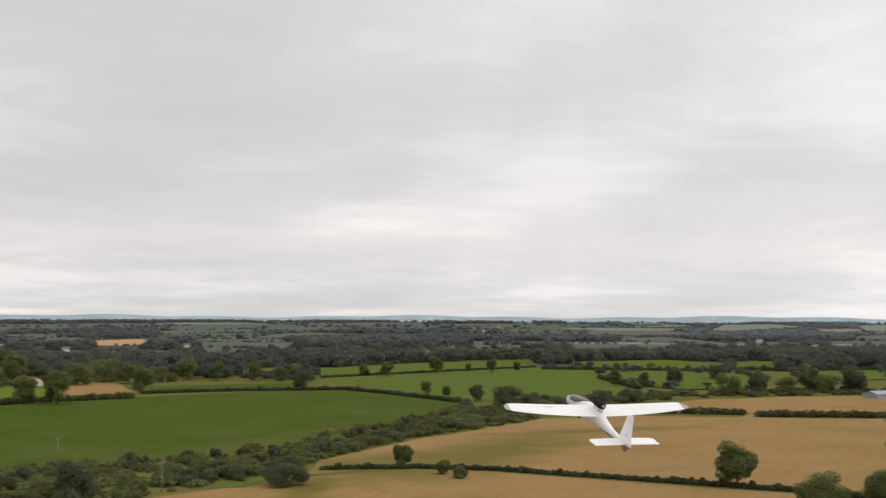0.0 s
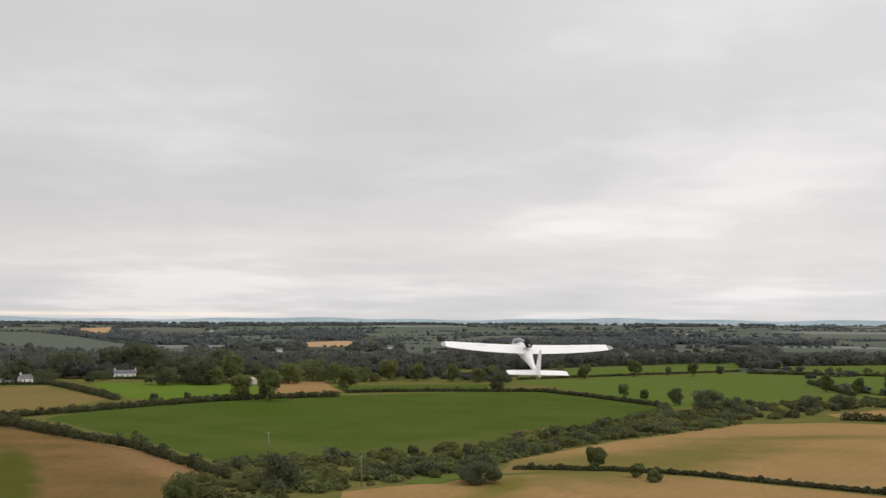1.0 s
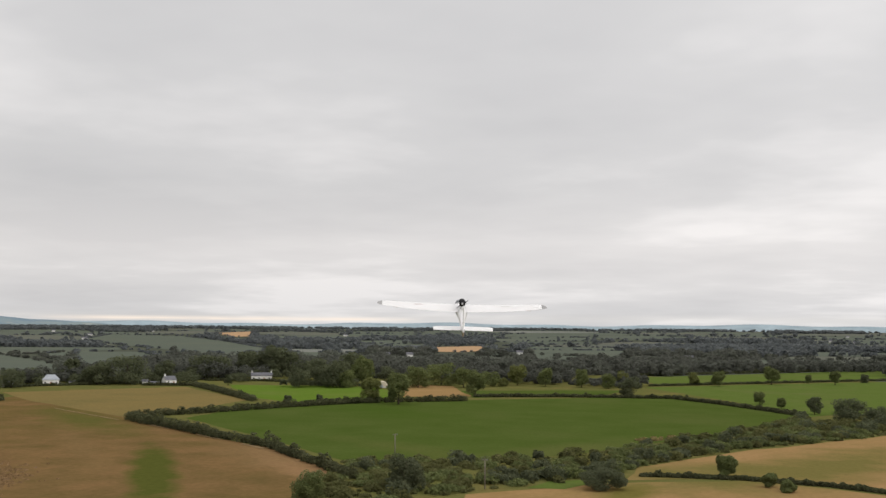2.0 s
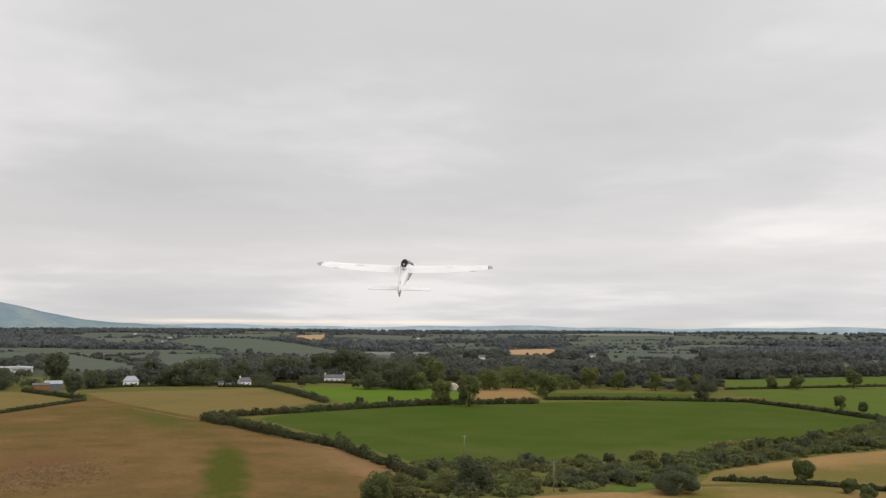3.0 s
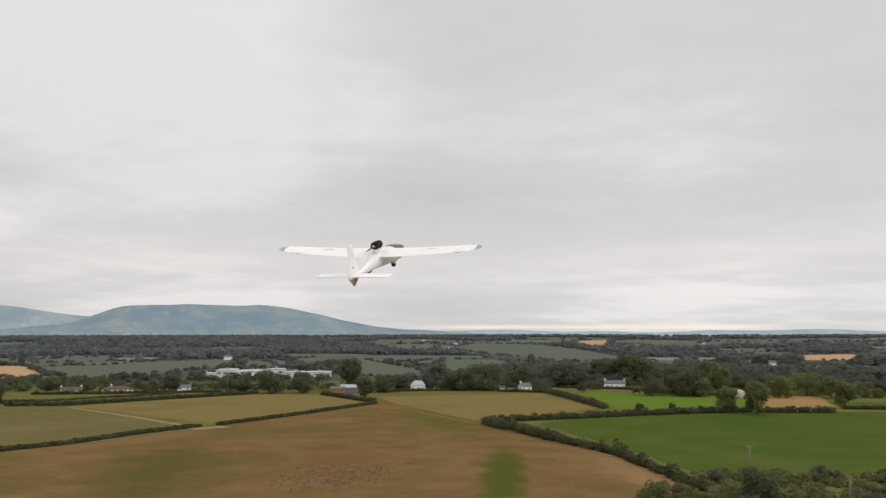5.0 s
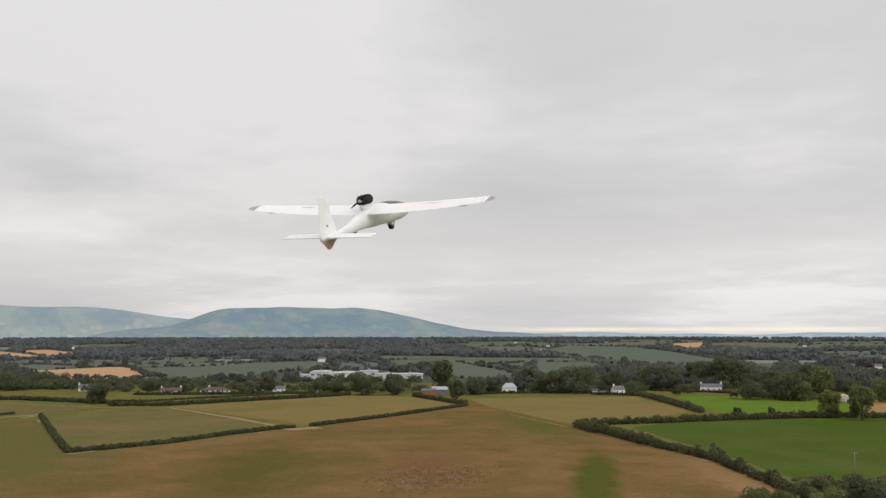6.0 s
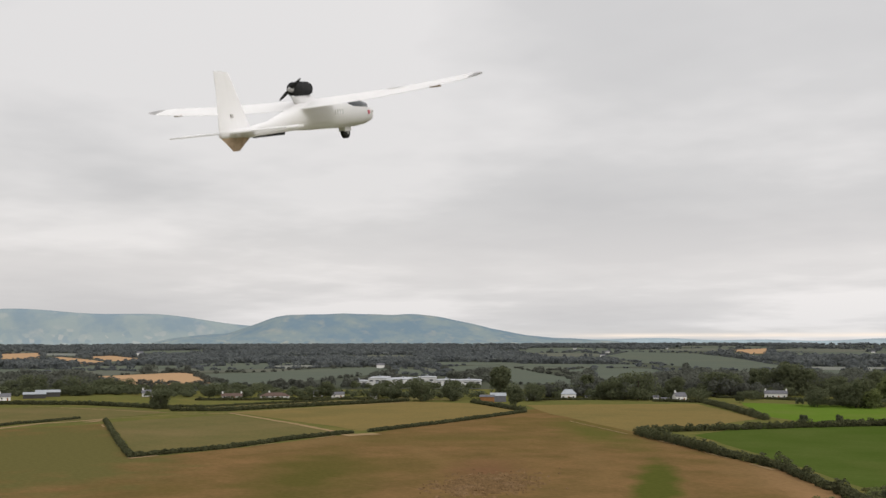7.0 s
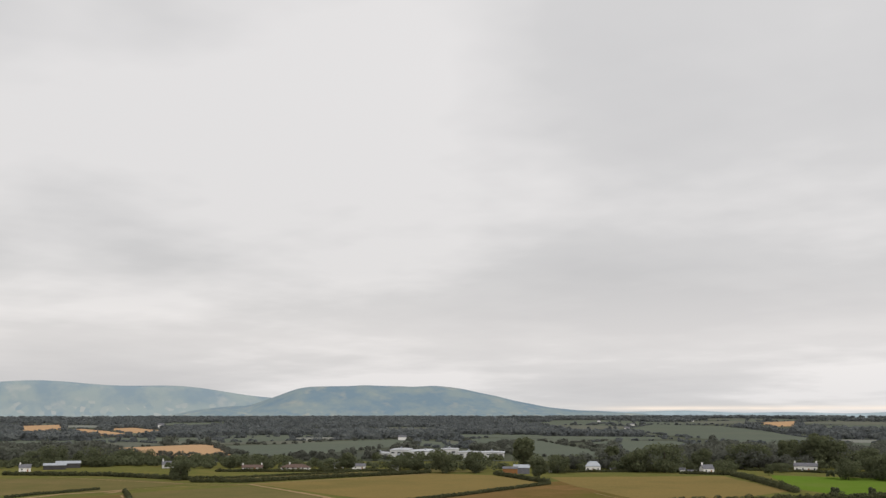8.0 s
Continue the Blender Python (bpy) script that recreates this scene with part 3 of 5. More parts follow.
for spec in (
    (-218, 520, 15.0, 11.7, LEAF_LIGHT, "yellow-green tree with a round crown"),
    (-198, 512, 17.7, 13.3, LEAF_OAK, "full-crowned green tree beside a hedge"),
    (-180, 597, 16.2, 12.9, LEAF_OAK, "full-crowned green tree beside a hedge"),
    (-257, 494, 4.5, 4.5, LEAF_DARK, "low round bush in the hedge"),
    (-241, 501, 5.1, 3.8, LEAF_DARK, "low round bush in the hedge"),
    (-90, 639, 11.9, 14.8, LEAF_DARK, "dark dense tree with a heavy crown"),
    (-61, 771, 10.7, 8.0, LEAF_LIGHT, "yellow-green tree with a round crown"),
    (-43, 765, 12.3, 10.5, LEAF_OAK, "full-crowned green tree beside a hedge"),
    (-6, 805, 14.3, 12.0, LEAF_OAK, "full-crowned green tree beside a hedge"),
    (40, 820, 11.3, 8.5, LEAF_OAK, "full-crowned green tree beside a hedge"),
    (21, 827, 7.6, 4.7, LEAF_OAK, "full-crowned green tree beside a hedge"),
    (-10, 596, 8.2, 6.2, LEAF_OAK, "full-crowned green tree beside a hedge"),
):
    make_tree(*spec)
for spec in (
    (18, 538, 9.0, 8.1, LEAF_DARK, "dark dense tree with a heavy crown"),
    (32, 500, 11.5, 16.1, LEAF_DARK, "dark dense tree with a heavy crown"),
    (-12, 302, 7.0, 6.0, LEAF_OAK, "full-crowned green tree beside a hedge"),
    (0, 289, 4.0, 4.4, LEAF_OAK, "low round bush in the hedge"),
    (-107, 222, 8.7, 8.7, LEAF_OAK, "full-crowned green tree beside a hedge"),
    (-91, 248, 9.6, 11.1, LEAF_DARK, "dark dense tree with a heavy crown"),
    (64, 864, 7.0, 7.0, LEAF_DARK, "dark dense tree with a heavy crown"),
    (-42, 269, 5.7, 12.7, LEAF_DARK, "low round bush in the hedge"),
    (-310, 648, 15.5, 17.0, LEAF_DARK, "dark dense tree with a heavy crown"),
    (-294, 630, 19.2, 20.0, LEAF_DARK, "dark dense tree with a heavy crown"),
    (-286, 662, 22.0, 17.0, LEAF_OAK, "tall green tree with a full crown beside others"),
    (-287, 633, 13.6, 16.0, LEAF_OAK, "full-crowned green tree beside a hedge"),
):
    make_tree(*spec)
for spec in (
    (-240, 655, 15.3, 20.1, LEAF_OAK, "full-crowned green tree beside a hedge"),
    (-211, 669, 14.5, 18.6, LEAF_OAK, "full-crowned green tree beside a hedge"),
    (-234, 687, 16.7, 25.1, LEAF_OAK, "full-crowned green tree beside a hedge"),
    (-189, 694, 6.6, 8.3, LEAF_LIGHT, "yellow-green tree with a round crown"),
    (-183, 712, 15.2, 13.5, LEAF_LIGHT, "yellow-green tree with a round crown"),
    (-161, 708, 13.3, 10.8, LEAF_OAK, "full-crowned green tree beside a hedge"),
    (-134, 706, 13.2, 9.9, LEAF_OAK, "full-crowned green tree beside a hedge"),
    (-114, 702, 10.6, 10.6, LEAF_OAK, "full-crowned green tree beside a hedge"),
    (-109, 733, 11.1, 11.1, LEAF_LIGHT, "yellow-green tree with a round crown"),
    (-315, 620, 12.4, 16.0, LEAF_DARK, "dark dense tree with a heavy crown"),
    (-197, 690, 11.1, 14.9, LEAF_OAK, "full-crowned green tree beside a hedge"),
    (-273, 684, 13.6, 18.6, LEAF_DARK, "dark dense tree with a heavy crown"),
):
    make_tree(*spec)
for spec in (
    (-372, 621, 8.3, 5.8, LEAF_DARK, "dark green tree with a full round crown"),
):
    make_tree(*spec)
for spec in (
    (79, 269, 12.0, 10.7, LEAF_OAK, "full-crowned green tree beside a hedge"),
    (90, 239, 8.6, 12.4, LEAF_OAK, "full-crowned green tree beside a hedge"),
    (104, 236, 10.5, 9.0, LEAF_OAK, "full-crowned green tree beside a hedge"),
    (114, 660, 11.1, 6.9, LEAF_OAK, "full-crowned green tree beside a hedge"),
    (131, 650, 10.6, 7.6, LEAF_OAK, "full-crowned green tree beside a hedge"),
    (154, 662, 12.5, 10.9, LEAF_DARK, "dark dense tree with a heavy crown"),
    (2, 571, 6.5, 4.6, LEAF_OAK, "full-crowned green tree beside a hedge"),
    (203, 736, 11.8, 14.0, LEAF_DARK, "dark dense tree with a heavy crown"),
    (229, 624, 16.8, 13.7, LEAF_OAK, "full-crowned green tree beside a hedge"),
    (254, 616, 17.5, 15.3, LEAF_DARK, "dark dense tree with a heavy crown"),
    (205, 596, 10.8, 14.4, LEAF_OAK, "full-crowned green tree beside a hedge"),
    (236, 615, 11.3, 16.6, LEAF_OAK, "full-crowned green tree beside a hedge"),
):
    make_tree(*spec)
for spec in (
    (168, 586, 13.3, 15.4, LEAF_OAK, "full-crowned green tree beside a hedge"),
    (197, 623, 12.0, 11.2, LEAF_DARK, "dark dense tree with a heavy crown"),
    (32, 548, 5.0, 8.2, LEAF_DARK, "low round bush in the hedge"),
    (45, 520, 6.6, 12.0, LEAF_DARK, "dark dense tree with a heavy crown"),
    (82, 522, 7.9, 12.1, LEAF_DARK, "dark dense tree with a heavy crown"),
    (102, 536, 7.5, 12.5, LEAF_DARK, "dark dense tree with a heavy crown"),
    (5, 282, 3.3, 4.2, LEAF_OAK, "low round bush in the hedge"),
):
    make_tree(*spec)
for spec in (
    (-457, 586, 17.0, 19.5, LEAF_DARK, "dark green tree with a full round crown"),
    (-443, 600, 20.4, 34.1, LEAF_DARK, "dark dense tree with a heavy crown"),
    (-433, 632, 16.6, 14.8, LEAF_DARK, "dark green tree with a full round crown"),
    (-413, 632, 10.3, 18.9, LEAF_DARK, "dark green tree with a full round crown"),
    (-430, 678, 20.1, 25.6, LEAF_DARK, "dark dense tree with a heavy crown"),
    (-421, 687, 20.2, 18.4, LEAF_DARK, "dark dense tree with a heavy crown"),
    (-414, 718, 23.6, 17.0, LEAF_DARK, "dark green tree with a full round crown"),
    (-398, 734, 27.6, 25.7, LEAF_DARK, "dark dense tree with a heavy crown"),
    (-390, 743, 21.0, 23.9, LEAF_DARK, "dark dense tree with a heavy crown"),
    (-355, 692, 11.5, 9.7, LEAF_DARK, "dark green tree with a full round crown"),
    (-323, 669, 18.6, 18.0, LEAF_DARK, "dark dense tree with a heavy crown"),
    (-312, 680, 17.0, 18.7, LEAF_DARK, "dark green tree with a full round crown"),
):
    make_tree(*spec)
for spec in (
    (-323, 726, 22.6, 20.0, LEAF_DARK, "tall dark green tree with a full crown beside others"),
    (-428, 615, 6.8, 9.4, LEAF_DARK, "dark dense tree with a heavy crown"),
    (-386, 660, 7.8, 15.7, LEAF_DARK, "dark green tree with a full round crown"),
    (-542, 476, 17.3, 21.5, LEAF_DARK, "dark green tree with a full round crown"),
    (-527, 493, 14.8, 14.8, LEAF_DARK, "dark green tree with a full round crown"),
    (-566, 472, 11.8, 11.8, LEAF_DARK, "dark green tree with a full round crown"),
    (-586, 472, 11.2, 14.6, LEAF_DARK, "dark dense tree with a heavy crown"),
    (-512, 527, 27.7, 14.3, LEAF_DARK, "dark dense tree with a heavy crown"),
    (-486, 535, 13.2, 19.0, LEAF_DARK, "dark dense tree with a heavy crown"),
    (-452, 481, 15.8, 12.1, LEAF_DARK, "dark green tree with a full round crown"),
    (-613, 443, 13.9, 12.1, LEAF_DARK, "dark dense tree with a heavy crown"),
    (-624, 432, 9.6, 14.8, LEAF_DARK, "dark dense tree with a heavy crown"),
):
    make_tree(*spec)
for spec in (
    (-497, 608, 17.9, 12.6, LEAF_DARK, "dark dense tree with a heavy crown"),
    (-594, 300, 15.3, 15.3, LEAF_DARK, "dark green tree with a full round crown"),
    (-661, 372, 11.3, 9.6, LEAF_DARK, "dark dense tree with a heavy crown"),
    (-790, 326, 17.7, 27.5, LEAF_DARK, "dark dense tree with a heavy crown"),
    (-834, 305, 17.3, 23.4, LEAF_DARK, "dark dense tree with a heavy crown"),
    (-817, 376, 12.4, 19.6, LEAF_DARK, "dark green tree with a full round crown"),
    (-810, 355, 13.2, 19.3, LEAF_DARK, "dark green tree with a full round crown"),
    (-668, 430, 7.3, 16.4, LEAF_DARK, "dark dense tree with a heavy crown"),
    (-765, 402, 9.4, 18.8, LEAF_DARK, "dark green tree with a full round crown"),
    (-866, 298, 11.6, 23.1, LEAF_DARK, "dark dense tree with a heavy crown"),
    (-819, 321, 12.1, 14.1, LEAF_DARK, "dark dense tree with a heavy crown"),
    (-670, 405, 7.2, 11.7, LEAF_DARK, "dark green tree with a full round crown"),
):
    make_tree(*spec)


def belt(rng, line, wide, gap):
    """Places strewn along a belt."""
    out = []
    for (x0, y0), (x1, y1) in zip(line, line[1:]):
        far = math.hypot(x1 - x0, y1 - y0)
        ux, uy = (x1 - x0) / far, (y1 - y0) / far
        for k in range(int(far * wide / gap**2) + 1):
            s, o = rng.random() * far, rng.uniform(-wide / 2, wide / 2)
            out.append((x0 + ux * s - uy * o, y0 + uy * s + ux * o))
    return out


# ---------------------------------------------------------------- scrub along the stream
def make_scrub(xy, low, high, broad, mat, seed, label="dense scrub of willow and bramble along the stream", leaf=0.55, count=170):
    """Bushes of several lumps each, at the places given."""
    rng = np.random.default_rng(seed)
    xy = np.asarray(xy, float)
    n = len(xy)
    h = rng.uniform(low, high, n)
    r = h * rng.uniform(*broad, n)
    piles = [leaf_cloud(rng, np.stack([xy[:, 0], xy[:, 1], h * 0.42], -1), np.stack([r, r, h * 0.55], -1), count, leaf, 0.35, 0.6, -0.7)]
    for k in range(4):
        a, far = rng.uniform(0, 2 * math.pi, n), r * rng.uniform(0.4, 0.95, n)
        q = r * rng.uniform(0.35, 0.62, n)
        centre = np.stack([xy[:, 0] + np.cos(a) * far, xy[:, 1] + np.sin(a) * far, h * rng.uniform(0.2, 0.7, n)], -1)
        piles.append(leaf_cloud(rng, centre, np.stack([q, q, np.minimum(q, h * 0.4)], -1), count // 3, leaf, 0.35, 0.6, -0.7))
    return tagged(new("scrub", mesh_of("scrub", *thirds(np.vstack(piles)), mat)), label, "scrub", kind="stuff")


SCRUB = [(-131, 290), (-94, 311), (-66, 330), (-35, 390), (9, 508), (37, 502), (47, 484), (43, 443), (-13, 369), (-39, 316), (-49, 283), (-72, 257), (-87, 229), (-107, 227)]
SCRUB_RIGHT = [(31, 552), (80, 560), (141, 606), (203, 626), (283, 632), (266, 598), (144, 566), (94, 522), (70, 482), (48, 456), (36, 470)]
make_field(SCRUB, ROUGH, "rough tussocky ground under the scrub", 0.2)
make_field(SCRUB_RIGHT, ROUGH, "rough ground under the thicket", 0.22)


def strewn(ring, count, seed):
    rng = np.random.default_rng(seed)
    xs, ys = np.array(ring).T
    x, y = rng.uniform(xs.min(), xs.max(), count * 8), rng.uniform(ys.min(), ys.max(), count * 8)
    hit = inside(x, y, ring)
    return np.stack([x[hit], y[hit]], -1)[:count]


def scrub_belt(line, wide, gap, seed):
    return belt(np.random.default_rng(seed), line, wide, gap)


LOWER_EDGE = [(-75, 266), (-53, 290), (-43, 318), (-19, 373), (13, 418), (36, 450), (38, 480)]
make_scrub(strewn(SCRUB, 800, 14), 0.4, 1.1, (0.7, 1.5), LEAF_BRAMBLE, 14, "low bramble and rank grass filling the scrub", 0.55, 42)
make_scrub(strewn(SCRUB, 170, 4), 1.0, 2.2, (1.0, 1.9), LEAF_OAK, 4, "yellow-green bramble mounds in the scrub", 0.5, 140)
make_scrub(strewn(SCRUB, 150, 3), 1.5, 3.0, (0.7, 1.2), LEAF_BRAMBLE, 3, "green willow bushes along the stream", 0.55, 160)
make_scrub(strewn(SCRUB, 32, 5), 2.4, 4.4, (0.6, 1.0), LEAF_DARK, 5, "dark thorn bushes in the scrub", 0.55, 180)
make_scrub(scrub_belt([(-48, 386), (-36, 404)], 6, 2.4, 12), 0.5, 1.1, (0.8, 1.6), LEAF_DRY, 12, "dry yellow grass at the upper edge of the scrub", 0.45, 60)
make_scrub(scrub_belt(LOWER_EDGE, 8, 5.2, 8), 1.7, 3.4, (0.6, 1.0), LEAF_DARK, 8, "dark thicket along the lower edge of the scrub", 0.55, 180)
make_scrub(scrub_belt(LOWER_EDGE, 10, 9, 9), 1.6, 3.2, (0.7, 1.1), LEAF_OAK, 9, "green bushes along the lower edge of the scrub", 0.55, 170)
make_scrub(strewn(SCRUB_RIGHT, 60, 6), 1.6, 3.6, (0.6, 1.0), LEAF_DARK, 6, "dark thicket of trees beyond the stubble", 0.9, 150)
make_scrub(strewn(SCRUB_RIGHT, 220, 7), 0.9, 2.3, (0.8, 1.5), LEAF_BRAMBLE, 7, "green bushes at the foot of the thicket", 0.9, 100)


# ---------------------------------------------------------------- woods and far fields
FAR_FIELDS = []


def far_field(ring, mat, label, open_front=0.7):
    FAR_FIELDS.append((ring, open_front))
    bm = bmesh.new()
    bm.faces.new([bm.verts.new((x, y, float(ground_height(x, y)) + 0.3 + 0.012 * len(FAR_FIELDS))) for x, y in ring])
    bmesh.ops.triangulate(bm, faces=bm.faces)
    me = bpy.data.meshes.new("field")
    bm.to_mesh(me)
    bm.free()
    if me.polygons[0].normal.z < 0:
        me.flip_normals()
    me.materials.append(mat)
    return tagged(new("field", me), label, "field", kind="structure")


def parcel(ring, mat):
    """A far field among many, with its hedges built elsewhere."""
    bm = bmesh.new()
    bm.faces.new([bm.verts.new((x, y, float(ground_height(x, y)) + 0.15)) for x, y in ring])
    bmesh.ops.triangulate(bm, faces=bm.faces)
    me = bpy.data.meshes.new("field")
    bm.to_mesh(me)
    bm.free()
    if me.polygons[0].normal.z < 0:
        me.flip_normals()
    me.materials.append(mat)
    return tagged(new("field", me), "far grey-green field between dark hedges", "field", kind="structure")


far_field([(-1599, 1973), (-1881, 2453), (-1611, 2412), (-1286, 2091), (-824, 1511), (-715, 1210), (-832, 1280), (-947, 1391), (-1209, 1618)], FAR_GREEN_HAZED, "far grey-green meadow on the rise")
far_field([(-1010, 1236), (-927, 1272), (-776, 1117), (-662, 882), (-693, 852)], FAR_GREEN_HAZED, "far grey-green meadow with a hedge")
far_field([(-1058, 1058), (-1099, 1149), (-781, 907), (-629, 758), (-667, 718), (-729, 750)], FAR_GREEN_HAZED, "far grey-green meadow behind the tall trees")
far_field([(-967, 1107), (-1010, 1236), (-762, 925), (-828, 971)], FAR_GREEN_HAZED, "far meadow between dark hedges")
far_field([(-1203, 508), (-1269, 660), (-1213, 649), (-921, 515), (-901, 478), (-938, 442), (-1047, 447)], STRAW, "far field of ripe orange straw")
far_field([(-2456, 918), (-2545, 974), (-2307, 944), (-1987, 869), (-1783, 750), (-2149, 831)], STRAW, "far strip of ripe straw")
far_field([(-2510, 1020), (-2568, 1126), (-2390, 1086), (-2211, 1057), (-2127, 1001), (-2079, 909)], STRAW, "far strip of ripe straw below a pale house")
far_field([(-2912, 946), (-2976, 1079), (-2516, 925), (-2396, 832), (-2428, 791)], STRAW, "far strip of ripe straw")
far_field([(-2906, 1067), (-2850, 1147), (-2621, 1056), (-2675, 983)], FAR_PALE_HAZED, "far narrow pale field")
far_field([(-1265, 1083), (-939, 830), (-871, 815), (-1112, 1004)], FAR_DULL_HAZED, "far dull yellowish field behind the factory")
far_field([(-1188, 642), (-1185, 744), (-1266, 854), (-1303, 1047), (-1056, 871), (-905, 636), (-835, 547), (-866, 515), (-989, 552)], FAR_GREEN_HAZED, "far green meadows below the town")
far_field([(-1532, 825), (-1621, 1026), (-1352, 856), (-1322, 719)], FAR_GREEN_HAZED, "far strip of meadow")
far_field([(-1234, 1016), (-1001, 926), (-894, 792), (-1020, 841)], FAR_GREEN_HAZED, "far dull green field beside the works")
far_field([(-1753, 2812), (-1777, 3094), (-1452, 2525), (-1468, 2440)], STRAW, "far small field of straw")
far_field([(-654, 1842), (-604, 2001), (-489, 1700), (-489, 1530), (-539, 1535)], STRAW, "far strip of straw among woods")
far_field([(-348, 1414), (-256, 1412), (-233, 1145), (-286, 1195)], FAR_GREEN_HAZED, "far meadow among woods")
far_field([(-783, 2700), (-562, 2977), (-493, 2615), (-674, 2378)], FAR_GREEN_HAZED, "far meadow below the skyline")
far_field([(760, 2850), (1071, 3793), (1300, 3900), (1244, 3383), (837, 2848)], FAR_PALE_HAZED, "far pale field with haze in its colour", 0.5)
far_field([(1150, 2700), (1500, 3600), (1900, 4050), (1700, 3300)], FAR_PALE_HAZED, "far pale field with haze in its colour", 0.5)
far_field([(640, 3300), (760, 4200), (1000, 4300), (900, 3500)], FAR_PALE_HAZED, "far pale field with haze in its colour", 0.5)
far_field([(375, 2155), (521, 2312), (519, 1769), (432, 1502), (435, 1839), (344, 1913)], FAR_GREEN_HAZED, "far long meadow on the rise")
far_field([(213, 1733), (398, 1682), (324, 1438), (190, 1477)], FAR_GREEN_HAZED, "far long meadow on the plain")
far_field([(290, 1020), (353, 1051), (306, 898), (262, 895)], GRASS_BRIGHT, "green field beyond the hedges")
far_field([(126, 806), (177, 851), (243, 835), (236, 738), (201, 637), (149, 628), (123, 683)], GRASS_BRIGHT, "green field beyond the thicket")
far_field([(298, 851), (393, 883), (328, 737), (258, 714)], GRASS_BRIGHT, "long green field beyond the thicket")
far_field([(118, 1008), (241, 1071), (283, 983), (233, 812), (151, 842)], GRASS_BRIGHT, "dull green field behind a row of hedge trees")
far_field([(-20, 1484), (41, 1546), (31, 1338), (-14, 1334)], FAR_GREEN_HAZED, "far meadow among dark trees")
far_field([(-660, 3016), (-529, 2913), (-473, 2565), (-557, 2548)], FAR_GREEN_HAZED, "far meadow above dark woods")
far_field([(-317, 1452), (-267, 1405), (-241, 1231), (-268, 1228)], FAR_GREEN_HAZED, "far meadow below woods")


def small_trees(rng, xy, low, high, count, size, broad=(0.34, 0.55)):
    """Many small trees in one mesh: a main lump and four lesser ones each, down to the ground."""
    xy = np.asarray(xy, float)
    n = len(xy)
    h = low + (high - low) * rng.random(n) ** 1.5
    r = h * rng.uniform(*broad, n)
    z = ground_height(xy[:, 0], xy[:, 1])
    base = np.stack([xy[:, 0], xy[:, 1], z + h * 0.46], -1)
    piles = [leaf_cloud(rng, base, np.stack([r, r, h * 0.5], -1), count, size, 0.32, 0.42)]
    for k in range(4):
        a, far = rng.uniform(0, 2 * math.pi, n), r * rng.uniform(0.35, 0.85, n)
        q = r * rng.uniform(0.4, 0.65, n)
        centre = np.stack([xy[:, 0] + np.cos(a) * far, xy[:, 1] + np.sin(a) * far, z + h * rng.uniform(0.25, 0.72, n)], -1)
        piles.append(leaf_cloud(rng, centre, np.stack([q, q, np.minimum(q, h * 0.28)], -1), max(4, count // 3), size, 0.32, 0.42))
    return thirds(np.vstack(piles))


def make_wood(xy, low, high, mat, label, count=46, size=1.7, seed=1, broad=(0.34, 0.55)):
    rng = np.random.default_rng(seed)
    return tagged(new("wood", mesh_of("wood", *small_trees(rng, xy, low, high, count, size, broad), mat)), label, "wood", kind="stuff")


FAR_HOMES = (
    (-2785, 1681, 12),
    (-2797, 1784, 17),
    (-2671, 1810, 13),
    (-2806, 2436, 18),
    (-2009, 2836, 14),
    (-1844, 2312, 19),
    (-1249, 2729, 15),
    (-990, 2193, 20),
    (-615, 1524, 16),
    (-510, 1256, 12),
    (-634, 1694, 17),
    (-483, 1272, 13),
    (-1056, 2374, 18),
    (-377, 1460, 14),
    (-1602, 1990, 19),
    (-2216, 2600, 15),
    (-234, 2196, 20),
    (-116, 1340, 16),
    (116, 2811, 12),
    (142, 4596, 17),
    (187, 3346, 13),
    (168, 2656, 18),
    (276, 2144, 14),
    (607, 1903, 19),
    (497, 1660, 15),
)
# open ground round the factory and the far houses
CLEARINGS = [([(-757 + 88 * math.cos(a), 650 + 88 * math.sin(a)) for a in np.linspace(0, 6.28, 9)[:-1]], 0.7), ([(-2499 + 40, 1170 - 40), (-2499 + 40, 1170 + 40), (-2499 - 40, 1170 + 40), (-2499 - 40, 1170 - 40)], 0.7)]
CLEARINGS += [([(-116, 869), (103, 1129), (86, 930), (-88, 758)], 0.7), ([(-92, 726), (82, 891), (140, 900), (122, 683)], 0.7)]
CLEARINGS += [([(x - 13, y - 13), (x + 13, y - 13), (x + 13, y + 13), (x - 13, y + 13)], 0.35) for x, y, long in FAR_HOMES]


def clear_of_fields(x, y, h):
    """Keeps woods off the far fields and out of the hollows in front of them."""
    keep = np.ones(len(x), bool)
    for part_way in (0.0, 0.35, 0.7):
        k = 45.0 / (45.0 - part_way * h)
        for ring, open_front in FAR_FIELDS + CLEARINGS:
            if part_way <= open_front:
                keep &= ~inside(x * k, y * k, ring)
    return keep


def clip(ring, px, py, nx, ny):
    """The part of a ring of corners on the near side of a line through (px, py) with the normal (nx, ny)."""
    out = []
    for (x0, y0), (x1, y1) in zip(ring, ring[1:] + ring[:1]):
        a, b = (x0 - px) * nx + (y0 - py) * ny, (x1 - px) * nx + (y1 - py) * ny
        if a <= 0:
            out.append((x0, y0))
        if a * b < 0:
            out.append((x0 + (x1 - x0) * a / (a - b), y0 + (y1 - y0) * a / (a - b)))
    return out


